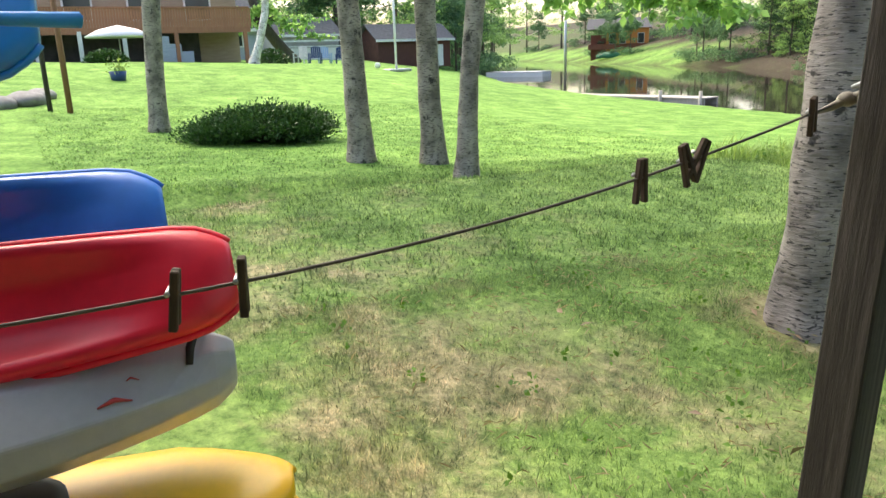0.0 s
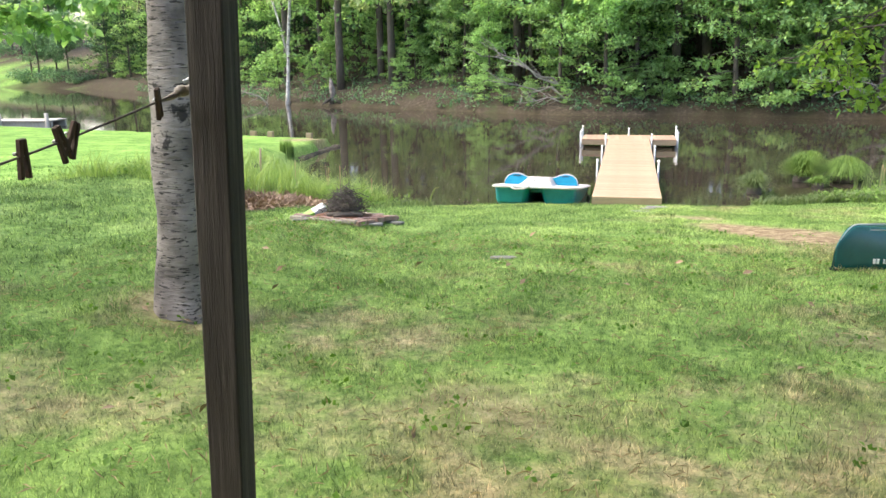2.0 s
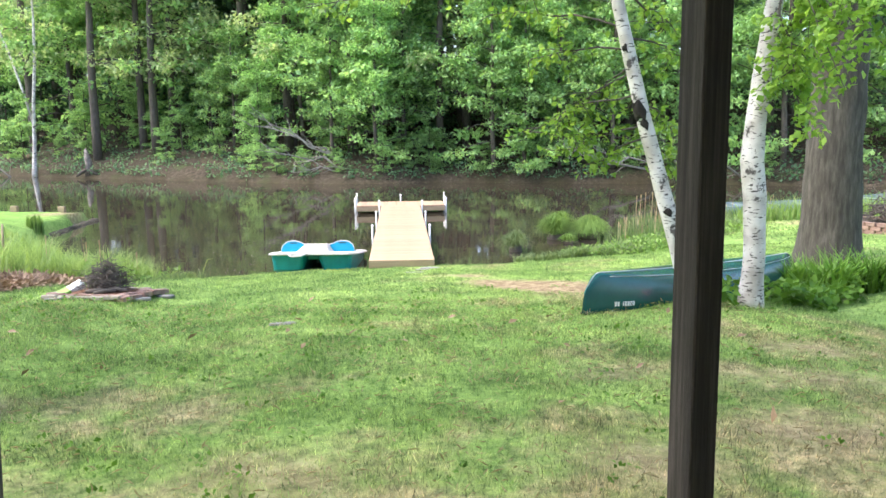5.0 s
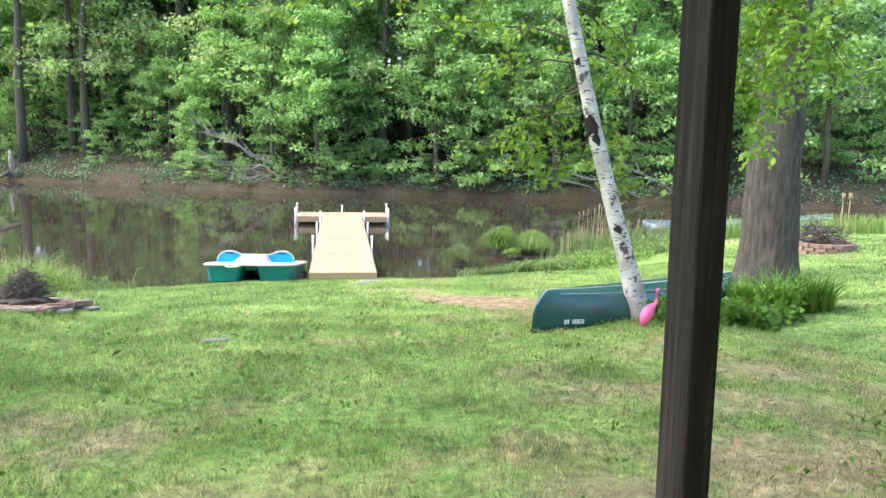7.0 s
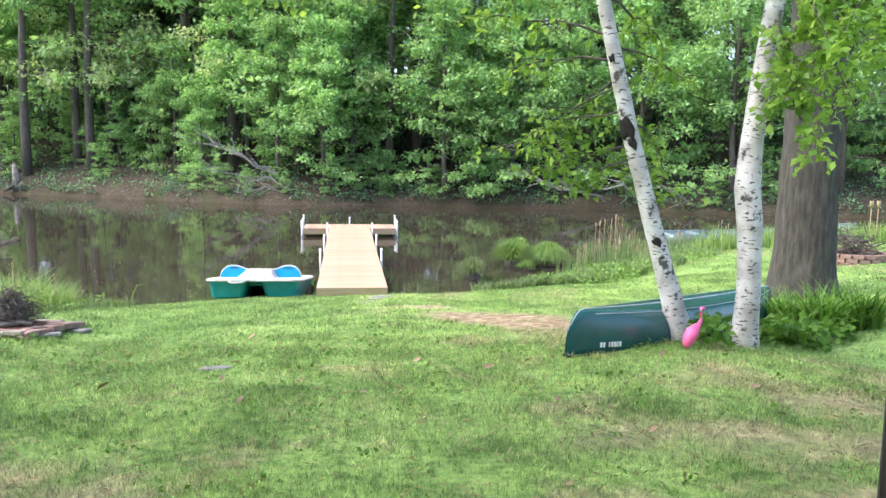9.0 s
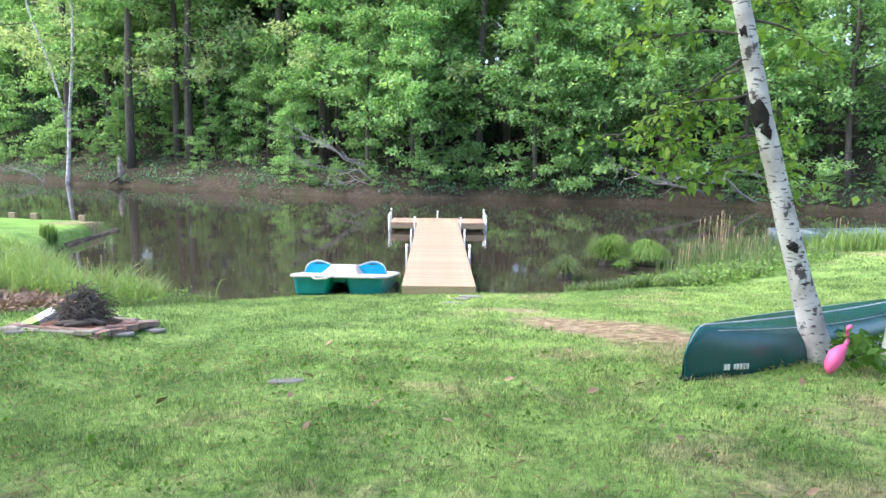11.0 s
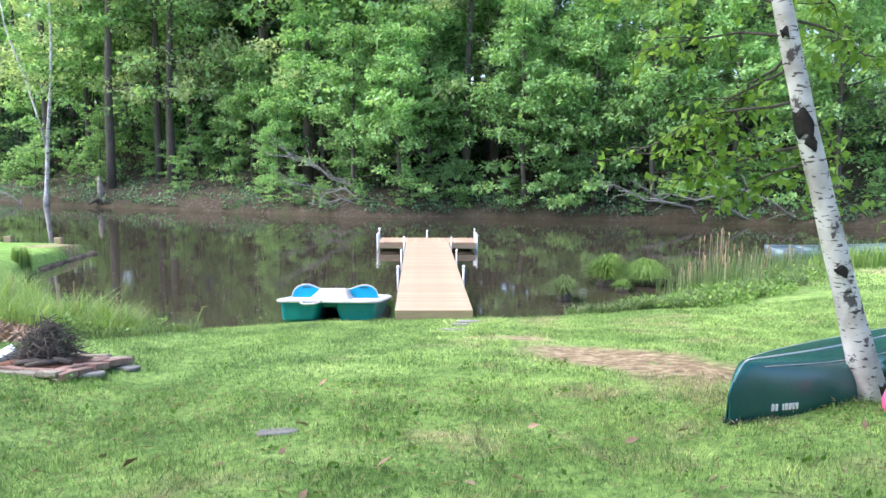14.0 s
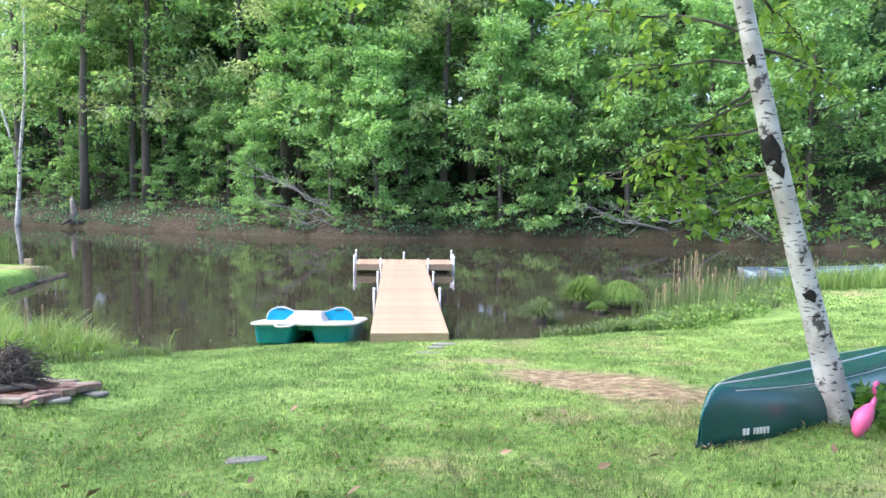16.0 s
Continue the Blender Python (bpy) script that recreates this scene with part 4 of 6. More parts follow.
def lily(x, y, r, h, n):
    root = thing("daylily_clump", Matrix.Translation((x, y, ground_z(x, y) - 0.02)), "arching green daylily leaves at the oak's foot", "plant", "daylilies")
    part("leaves", blades(Geo(), n, 0, 0, r * 0.45, r * 0.45, h, rw, 0.95, 0.016, z=0.0), LILY, root)


for x, y, r, h, n in ((4.85, -4.85, 0.5, 0.45, 220), (5.15, -5.2, 0.5, 0.5, 240), (5.65, -5.15, 0.5, 0.48, 240), (4.5, -5.6, 0.35, 0.3, 100)):
    lily(x, y, r, h, n)
g = Geo()
for cx, cy, rx, ry, n in ((3.3, -6.3, 0.25, 0.2, 90), (4.2, -6.0, 0.45, 0.3, 300), (3.0, -6.85, 0.2, 0.12, 40), (4.8, -5.6, 0.5, 0.25, 200)):
    a, d = rw.random(n) * 6.28, np.sqrt(rw.random(n))
    x, y = cx + rx * d * np.cos(a), cy + ry * d * np.sin(a)
    p = np.stack([x, y, height(x, y) + 0.03 + 0.2 * rw.random(n)], 1)
    g.leaves(p, rw.normal(0, 1, (n, 3)), 0.08 + 0.04 * rw.random(n), rw, 0.1, 0.75)
tagged(part("ground_ivy", g, LILY), "low broad green leaves round the birches", "plant", kind="stuff")

g = Geo()
n = 15000
x = rw.uniform(-46, 26, n)
y = np.interp(x, FAR_X, FAR_Y) + 0.15 + 7 * rw.random(n) ** 1.6
patchy = np.sin(x * 1.7 + np.sin(y * 0.9) * 2) * np.sin(y * 1.9 + x * 0.6)
x, y = x[patchy > -0.1], y[patchy > -0.1]
n = len(x)
g.leaves(np.stack([x, y, height(x, y) + 0.05 + 0.45 * rw.random(n) ** 2], 1), rw.normal(0, 1, (n, 3)), 0.12 + 0.12 * rw.random(n), rw, 0.1, 0.6)
tagged(part("bank_undergrowth", g, LEAF_SHADE), "low green undergrowth on the far bank", "undergrowth", kind="stuff")
yew = thing("yew_bush", Matrix.Translation((-14.9, -9.0, ground_z(-14.9, -9.0))), "low spreading dark green yew bush on the lawn", "bush")
stem = Geo()
P, O = [], []
for k in range(85):
    a, e = rw.random() * 6.28, rw.random() ** 0.5
    c = np.array([0.9 * e * math.cos(a), 1.35 * e * math.sin(a), 0.16 + 0.32 * (1 - e * e) + rw.normal(0, 0.05)])
    stem.tube(limb_path((0.2 * c[0], 0.2 * c[1], 0), c, 0.05, rw, 4), np.linspace(0.03, 0.008, 4), 5, cap=False)
    q = rw.normal(0, 1, (420, 3)) * np.array([0.17, 0.2, 0.085])
    P.append(np.maximum(c + q, (-9, -9, 0.02)))
    O.append(q / np.linalg.norm(q, axis=1)[:, None] + (0, 0, 0.6))
part("stems", stem, BARK, yew)
part("needles", Geo().leaves(np.concatenate(P), np.concatenate(O), 0.07, rw, -0.2, 0.6), LEAF_YEW, yew)

# ---- pedal boat ----
TEAL = surface("teal_plastic", [(0.0, 0.16, 0.17), (0.005, 0.25, 0.25)], 4, 0.4, grain=0.1)
CYAN = surface("light_blue_plastic", [(0.0, 0.19, 0.34), (0.004, 0.25, 0.42)], 4, 0.6, grain=0.08, spec=0.25)
WHITEP = surface("white_deck_plastic", [(0.45, 0.44, 0.43), (0.60, 0.595, 0.585)], 3, 0.45, grain=0.12)
BEIGE = surface("faded_pink_plastic", [(0.50, 0.45, 0.43), (0.62, 0.57, 0.54)], 3, 0.5, grain=0.1)
FADED = surface("faded_tan_plastic", [(0.40, 0.33, 0.29), (0.50, 0.43, 0.38)], 3, 0.5, grain=0.1)
BLACK = plain("black_rubber", (0.015, 0.015, 0.016), 0.6)
ROPE = surface("rope", [(0.25, 0.22, 0.18), (0.4, 0.37, 0.32)], 30, 0.9)


def rounded_ring(w, d, n=28, p=4.0):
    a = np.linspace(0, 2 * np.pi, n, endpoint=False)
    c, s = np.cos(a), np.sin(a)
    return np.stack([w * np.sign(c) * np.abs(c) ** (2 / p), d * np.sign(s) * np.abs(s) ** (2 / p)], 1)


def ring_at(w, d, z, cx=0.0, cy=0.0, n=28, p=4.0):
    r = rounded_ring(w, d, n, p)
    return np.column_stack([r[:, 0] + cx, r[:, 1] + cy, np.full(n, z)])


boat = thing("pedal_boat", pose(-1.60, 1.05, -0.085, -8.0, 0, -3), "teal and white plastic pedal boat beached beside the dock", "pedal boat")
for sx in (-1, 1):
    part("hull", Geo().loft([ring_at(0.25, 0.98, 0.0, sx * 0.46, 0, p=9), ring_at(0.285, 1.08, 0.06, sx * 0.455, 0, p=9), ring_at(0.34, 1.14, 0.31, sx * 0.43, 0, p=9), ring_at(0.36, 1.16, 0.33, sx * 0.42, 0, p=9)]), TEAL, boat, "teal pontoon hull", smooth=False)
part("tunnel_roof", Geo().box(-0.2, 0.2, -0.9, 1.1, 0.24, 0.33, 0.01), TEAL, boat)
part("deck", Geo().loft([ring_at(0.80, 1.20, 0.325, p=9), ring_at(0.83, 1.24, 0.335, p=9), ring_at(0.83, 1.24, 0.358, p=9), ring_at(0.79, 1.20, 0.376, p=9)]), WHITEP, boat, "white moulded deck", smooth=False)
part("engine_cover", Geo().loft([ring_at(0.33, 0.44, 0.37, 0, -0.70, p=6), ring_at(0.27, 0.33, 0.44, 0, -0.60, p=6), ring_at(0.22, 0.14, 0.52, 0, -0.45, p=6), ring_at(0.20, 0.11, 0.53, 0, -0.44, p=6)]), BEIGE, boat, "faded pinkish white engine cover", smooth=False)
part("cover_panel", Geo().loft([ring_at(0.09, 0.36, 0.392, 0.17, -0.66, p=6), ring_at(0.09, 0.27, 0.455, 0.165, -0.585, p=6), ring_at(0.085, 0.14, 0.526, 0.12, -0.46, p=6)]), FADED, boat, "faded tan panel", smooth=False)
for sx in (-1, 1):
    edge = [(0.70, 0.0), (0.70, 0.07), (0.67, 0.135), (0.61, 0.185), (0.53, 0.212), (0.44, 0.212), (0.35, 0.185), (0.27, 0.15), (0.19, 0.135)]
    front = [(sx * u, -0.42 + 0.25 * v, 0.365 + v) for u, v in edge + [(0.19, 0.0)]]
    back = [(x, y + 0.05, z) for x, y, z in front]
    seat_back = part("seat_back", Geo().loft([front, back]), CYAN, boat, "round bright blue seat back", smooth=False)
    part("rim", Geo().tube([(sx * u, -0.40 + 0.25 * v, 0.372 + v) for u, v in edge], 0.013, 7), WHITEP, seat_back, "white rim")
    part("grip_slot", Geo().box(sx * 0.47 - 0.07, sx * 0.47 + 0.07, -0.388, -0.37, 0.535, 0.553, 0.004), BLACK, seat_back, "dark grip slot")
    part("seat", Geo().loft([ring_at(0.25, 0.24, 0.37, sx * 0.45, -0.12), ring_at(0.24, 0.22, 0.40, sx * 0.45, -0.12)]), CYAN, boat, "blue seat")
part("handle", Geo().tube([(-0.36, -1.2, 0.36), (-0.38, -1.3, 0.33), (-0.32, -1.34, 0.31), (-0.16, -1.34, 0.32), (-0.08, -1.3, 0.35), (-0.08, -1.22, 0.37)], 0.016, 7), WHITEP, boat, "white looped carrying handle")
part("knob", Geo().ball((-0.05, -0.85, 0.47), (0.035, 0.035, 0.03)), CAP, boat)
part("paddle_wheel", Geo().box(-0.16, 0.16, 0.3, 0.34, 0.06, 0.3, 0.01).box(-0.02, 0.02, 0.1, 0.5, 0.1, 0.26, 0.01), WHITEP, boat, "white paddle wheel under the deck")

# ---- canoe ----
GREEN = surface("dark_green_hull", [(0.006, 0.068, 0.066), (0.014, 0.10, 0.098)], 2.5, 0.26, grain=0.12, spec=0.6)
EDGE = surface("black_gunwale", [(0.012, 0.012, 0.012), (0.03, 0.03, 0.03)], 8, 0.5)
LETTER = plain("white_letters", (0.8, 0.8, 0.78), 0.5)
A, B = np.array([1.64, -7.10, 1.0]), np.array([5.2, -4.1, 0.64])
LEN = float(np.linalg.norm(B - A))
yaw = math.atan2(B[1] - A[1], B[0] - A[0])
pitch = math.asin((B[2] - A[2]) / LEN)
canoe = thing("canoe", Matrix.Translation(A) @ Matrix.Rotation(yaw, 4, "Z") @ Matrix.Rotation(-pitch, 4, "Y"), "dark green canoe lying upside down on the lawn behind the birches", "canoe")


def canoe_ring(u, n=21, grow=0.0):
    """A hull section, gunwale to gunwale over the keel, upside down."""
    e = min(u, 1 - u) * 2
    half = 0.36 * (1 - (1 - e) ** 2.8) + 0.012 + grow
    tip = max(0.0, 1 - e / 0.22)
    top = 0.335 + 0.045 * (1 - e) ** 2.2 - 0.20 * max(0, 1 - e / 0.105) ** 2.6 + grow
    a = np.linspace(0, np.pi, n)
    c, s = np.cos(a), np.sin(a)
    p = 2.6 + 1.4 * (1 - tip)
    y = half * np.sign(c) * np.abs(c) ** (2 / p)
    z = top * np.abs(s) ** (2 / (p * 0.75))
    return [(u * LEN, yy, zz) for yy, zz in zip(y, z)]


us = np.concatenate([[0, 0.003, 0.008, 0.015, 0.024, 0.034, 0.046, 0.06, 0.08], np.linspace(0.12, 0.88, 16), [0.92, 0.94, 0.955, 0.966, 0.976, 0.985, 0.992, 0.997, 1]])
hull = Geo().loft([canoe_ring(u) for u in us], closed=False)
ob = part("hull", hull, GREEN, canoe)
mod = ob.modifiers.new("thick", "SOLIDIFY")
mod.thickness = 0.008
for sgn in (0, -1):
    part("gunwale", Geo().tube([(q[0], q[1] * 1.01, 0.008) for q in (canoe_ring(u)[sgn] for u in us)], 0.014, 7), EDGE, canoe, "black gunwale strip")
# white strip paints the highlight along the upturned keel
part("keel_highlight", Geo().tube([(u * LEN, 0, canoe_ring(u)[10][2] + 0.002) for u in us[2:-2]], 0.007, 6), WHITEP, canoe, "pale highlight put in along the keel")
part("stem_band", Geo().tube([(canoe_ring(u)[10][0] - 0.004, 0, canoe_ring(u)[10][2] + 0.002) for u in us[:7]], 0.005, 6), TEAL, canoe, "worn teal stem edge")
for j in (7, 13):
    part("chine_line", Geo().tube([(q[0], q[1], q[2] + 0.002) for q in (canoe_ring(u)[j] for u in us[7:-7])], 0.0035, 5), WHITEP, canoe, "pale line along the bottom")
for k in range(9):
    u = 0.01 + 0.05 * k if k < 4 else 0.1 + 0.09 * (k - 3)
    q = canoe_ring(u)[-1]
    part("rivet", Geo().ball((q[0], q[1] - 0.006, 0.028), (0.006, 0.004, 0.006), seg=6), CAP, canoe)


def side_at(u, zz):
    q = np.array(canoe_ring(u, 41)[20:])
    order = np.argsort(q[:, 2])
    return float(np.interp(zz, q[order, 2], q[order, 1]))


# registration marks are upside down on the turned hull
for u, w in ((0.068, 0.022), (0.0745, 0.022), (0.086, 0.010), (0.092, 0.022), (0.0985, 0.022), (0.105, 0.022), (0.1115, 0.022)):
    y = side_at(u, 0.085) - 0.004
    part("character", Geo().box(u * LEN - w / 2, u * LEN + w / 2, y - 0.003, y + 0.02, 0.066, 0.108, 0.003), LETTER, canoe, "small white illegible registration character", smooth=False)
for k in range(7):
    u = 0.50 + 0.017 * k
    y = side_at(u, 0.13) - 0.004
    part("maker_mark", Geo().box(u * LEN - 0.02, u * LEN + 0.02, y - 0.003, y + 0.02, 0.10, 0.15 + 0.02 * (k % 2), 0.003), LETTER, canoe, "white illegible maker's mark", smooth=False)

# ---- flamingo ----
PINK = surface("pink_plastic", [(0.75, 0.10, 0.28), (0.85, 0.16, 0.36)], 5, 0.45, grain=0.08)
fl = thing("flamingo_ornament", pose(2.80, -6.93, ground_z(2.80, -6.93) - 0.06, 0, 0, 25) @ Matrix.Scale(0.76, 4), "pink plastic lawn flamingo beside the birch", "garden ornament")
body = Geo()
spine = np.array([(-0.12, 0, 0.10), (-0.11, 0, 0.14), (-0.08, 0, 0.20), (-0.03, 0, 0.27), (0.03, 0, 0.32), (0.07, 0, 0.345)])
body.tube(spine, [0.01, 0.045, 0.072, 0.075, 0.05, 0.028], 14)
body.tube([(0.05, 0, 0.33), (0.085, 0, 0.355), (0.11, 0, 0.40), (0.105, 0, 0.45), (0.085, 0, 0.485), (0.095, 0, 0.52), (0.125, 0, 0.535)], [0.03, 0.024, 0.019, 0.017, 0.017, 0.02, 0.018], 10)
body.tube([(0.12, 0, 0.535), (0.15, 0, 0.53), (0.17, 0, 0.508)], [0.018, 0.011, 0.003], 8)
part("flamingo", body, PINK, fl)
for sx in (-0.015, 0.015):
    part("leg", Geo().tube([(-0.04 + sx, sx, -0.08), (-0.03 + sx, sx, 0.22)], 0.004, 6), GALV, fl, "thin metal leg")

# ---- fire pit ----
BRICK = surface("red_paving_brick", [(0.20, 0.11, 0.085), (0.30, 0.19, 0.155), (0.40, 0.29, 0.245)], 6, 0.9, bump=0.3, tint=0.4)
STONE = surface("grey_slab", [(0.16, 0.15, 0.14), (0.27, 0.26, 0.25)], 5, 0.85, bump=0.3, tint=0.2)
TAN = surface("tan_concrete", [(0.22, 0.19, 0.15), (0.36, 0.32, 0.26)], 5, 0.9, bump=0.4, tint=0.3)
ASH = surface("ash_and_leaves", [(0.05, 0.03, 0.022), (0.26, 0.12, 0.07)], 12, 0.95, bump=0.8)
fx, fy = -3.23, -5.45
fz = ground_z(fx, fy)
slope = math.degrees(math.atan2(ground_z(fx, fy + 0.5) - ground_z(fx, fy - 0.5), 1.0))
pit = thing("fire_pit", pose(fx, fy, fz, slope, 0, -12), "low square fire pit edged with red paving bricks", "fire pit")
pit.scale = (0.88, 0.88, 1)
slab = Geo().box(-0.098, 0.098, -0.047, 0.047, 0, 0.055, 0.006).mesh("brick", BRICK, False)
pale = Geo().box(-0.098, 0.098, -0.047, 0.047, 0, 0.045, 0.008).mesh("brick", TAN, False)
rb = np.random.default_rng(3)
for side in range(4):
    for row in (0, 1):
        for k in range(5):
            ob = new("brick", slab if side == 1 or (side == 0 and row == 1) else pale)
            ob.parent = pit
            m = Matrix.Rotation(side * math.pi / 2, 4, "Z") @ pose(-0.4 + 0.2 * k + rb.normal(0, 0.008), -0.50 + 0.1 * row + rb.normal(0, 0.008), -0.022 + rb.normal(0, 0.006), rb.normal(0, 2), rb.normal(0, 2), rb.normal(0, 2))
            ob.matrix_basis = m
part("ash_bed", Geo().loft([ring_at(0.36, 0.36, -0.02), ring_at(0.33, 0.33, 0.035), ring_at(0.12, 0.12, 0.08)]), ASH, pit, "dark bed of ash and dead leaves")
for i, (x, y, w, d, turn) in enumerate(((-2.80, -5.70, 0.24, 0.14, 20), (-2.68, -5.3, 0.24, 0.16, -10), (-3.55, -5.86, 0.28, 0.1, 30))):
    s = thing("stone_slab", pose(x, y, ground_z(x, y) - 0.01, slope, 0, turn), "flat grey stone slab in the grass by the fire pit", "stone", "flat stones")
    part("slab", Geo().loft([ring_at(w / 2, d / 2, 0, p=5), ring_at(w / 2, d / 2, 0.03, p=5), ring_at(w / 2 - 0.01, d / 2 - 0.01, 0.036, p=5)]), STONE, s)


def stick_pile(x, y, z, r, h, n, label, thick=0.008):
    root = thing("brush_pile", Matrix.Translation((x, y, z)), label, "brush pile")
    for k in range(n):
        e = rb.random() ** 0.5 * r
        a = rb.random() * 6.28
        hz = h * (1 - (e / r) ** 2) ** 0.5 * rb.random() ** 0.7
        c = np.array([e * math.cos(a), e * math.sin(a), 0.02 + hz])
        d = np.array([math.cos(a + rb.normal(0, 0.9)), math.sin(a + rb.normal(0, 0.9)), rb.normal(-0.1, 0.3)]) * r * (0.35 + 0.45 * rb.random())
        p = limb_path(c - d, c + d, 0.04 * rb.normal(), rb, 5, 0.05)
        p[:, 2] = np.maximum(p[:, 2], 0.015)
        part("stick", Geo().tube(p, np.linspace(thick * (0.5 + rb.random()), thick * 0.35, 5), 5), STICK, root)
    return root


stick_pile(fx + 0.02, fy - 0.02, fz + 0.03, 0.21, 0.31, 300, "pile of dark dry sticks heaped in the fire pit", 0.0055)
for k, (x, y, a, ln, r) in enumerate(((0.02, -0.25, 12, 0.26, 0.022), (0.17, -0.20, -20, 0.3, 0.024), (0.10, -0.3, 30, 0.22, 0.018))):
    lg = thing("log", pose(fx + x, fy + y, fz + 0.085, 0, 0, a), "charred short log at the foot of the stick pile", "log", "charred logs")
    part("log", Geo().tube([(-ln / 2, 0, 0), (0, 0, 0.01), (ln / 2, 0, 0)], [r, r * 1.1, r * 0.8], 10), STICK, lg)
CARTON = surface("carton_pale", [(0.50, 0.56, 0.56), (0.68, 0.72, 0.74)], 4, 0.6)
LIME = plain("carton_green", (0.25, 0.48, 0.08), 0.6)
box = thing("cardboard_carton", pose(fx - 0.33, fy - 0.12, fz + 0.075, 12, -24, 40) @ Matrix.Scale(0.58, 4), "crumpled pale carton with green print leaning on the sticks", "carton")
part("carton", Geo().box(-0.25, 0.25, -0.10, 0.10, -0.055, 0.055, 0.006), CARTON, box, smooth=False)
part("green_print", Geo().box(-0.20, -0.02, -0.104, 0.104, -0.059, 0.059, 0.004), LIME, box, "green printed band", smooth=False)
part("picture", Geo().box(-0.253, -0.205, -0.08, 0.08, -0.045, 0.045, 0.003), ASH, box, "dark printed patch", smooth=False)

# ---- brick ring by the oak ----
rx_, ry_ = 9.75, 0.65
rz_ = ground_z(rx_, ry_)
ring = thing("brick_fire_ring", Matrix.Translation((rx_, ry_, rz_)), "round fire ring of stacked red bricks heaped with brush", "fire pit")
rbk = Geo().box(-0.095, 0.095, -0.05, 0.05, 0, 0.075, 0.008).mesh("brick", BRICK, False)
for row in range(3):
    for k in range(19):
        a = 2 * math.pi * (k + 0.5 * (row % 2)) / 19
        ob = new("brick", rbk)
        ob.parent = ring
        ob.matrix_basis = pose(0.62 * math.cos(a), 0.62 * math.sin(a), -0.02 + row * 0.079, 0, 0, math.degrees(a) + 90)
stick_pile(rx_, ry_, rz_ + 0.12, 0.5, 0.5, 120, "heap of dry brush inside the brick ring", 0.012)
for x, y in ((11.6, 2.6), (11.85, 2.7)):
    s = thing("garden_torch", Matrix.Translation((x, y, ground_z(x, y))), "thin cane garden torch standing in the lawn", "torch", "garden torches")
    part("cane", Geo().tube([(0, 0, -0.1), (0, 0, 1.0)], 0.012, 6), STRAW, s)
    part("burner", Geo().tube([(0, 0, 1.0), (0, 0, 1.16)], [0.03, 0.045], 8), STRAW, s)
g = Geo()
for k in range(10):
    blades(g, 260, 9.5 + k * 1.1, 4.6 + 0.25 * k + 0.5 * rw.random(), 0.9, 0.6, 0.55, rw, 0.5, 0.013)
tagged(part("shore_grass", g, WEED), "tall green grass along the far end of the lawn", "grass", kind="stuff")

# ---- rowing boats by the reeds ----
ALU = surface("pale_aluminium", [(0.14, 0.20, 0.23), (0.24, 0.31, 0.34)], 3, 0.5, 0.2)


def rowboat(x, y, turn, ln, label, mat):
    root = thing("rowing_boat", pose(x, y, max(0.0, ground_z(x, y)) + 0.02, 0, 0, turn), label, "boat", "small boats")
    rings_o = []
    for u in np.linspace(0, 1, 14):
        half = 0.6 * (1 - max(0, (u - 0.45) / 0.55) ** 2.4) + 0.01
        top = 0.32 + 0.16 * u ** 3
        rings_o.append([(u * ln, half * c, z) for c, z in ((1.0, top), (0.98, top * 0.6), (0.8, 0.08 + 0.25 * u ** 4), (0.3, 0.0 + 0.2 * u ** 4), (-0.3, 0.0 + 0.2 * u ** 4), (-0.8, 0.08 + 0.25 * u ** 4), (-0.98, top * 0.6), (-1.0, top))])
    h = part("hull", Geo().loft(rings_o, closed=False).add(rings_o[0], [tuple(range(8))]), mat, root)
    mod = h.modifiers.new("thick", "SOLIDIFY")
    mod.thickness = 0.012
    for s in (0, -1):
        part("gunwale", Geo().tube([r[s] for r in rings_o], 0.022, 6), mat, root, "rolled metal gunwale")
    for u in (0.25, 0.55):
        part("bench", Geo().box(u * ln - 0.13, u * ln + 0.13, -0.5, 0.5, 0.28, 0.32, 0.01), mat, root, "plank bench")


rowboat(9.3, 8.2, -4, 3.6, "pale blue aluminium rowing boat drawn up in the reeds", ALU)
rowboat(12.9, 7.4, 10, 2.2, "small grey aluminium boat lying at the reed edge", ALU)

# ---- stepping stones and litter on the lawn ----
for x, y, w, d, turn in ((-1.05, -7.22, 0.24, 0.12, 10), (0.2, -2.05, 0.34, 0.24, 0), (0.5, -0.65, 0.36, 0.2, 5), (0.35, -1.2, 0.25, 0.16, 8)):
    s = thing("stepping_stone", pose(x, y, ground_z(x, y) - 0.005, -6, 0, turn), "flat grey stepping stone sunk in the lawn", "stone", "flat stones")
    part("slab", Geo().loft([ring_at(w / 2, d / 2, 0, p=3), ring_at(w / 2, d / 2, 0.022, p=3), ring_at(w / 2 - 0.012, d / 2 - 0.012, 0.03, p=3)]), STONE, s)
DEAD = surface("dead_leaf", [(0.22, 0.13, 0.07), (0.42, 0.30, 0.20)], 10, 0.8, tint=0.5)
for k in range(46):
    x, y = rw.uniform(-3.4, 3.0), rw.uniform(-11.0, -6.0)
    lf = Geo().leaves(np.array([[0, 0, 0.0]]), np.array([[1.0, 0, 0.2]]), 0.05 + 0.05 * rw.random(), rw, -0.1, 0.55)
    s = part("fallen_leaf", lf, DEAD)
    s.location = (x, y, ground_z(x, y) + 0.035)
    tagged(s, "dry brown fallen leaf lying on the grass", "leaf", "fallen leaves")

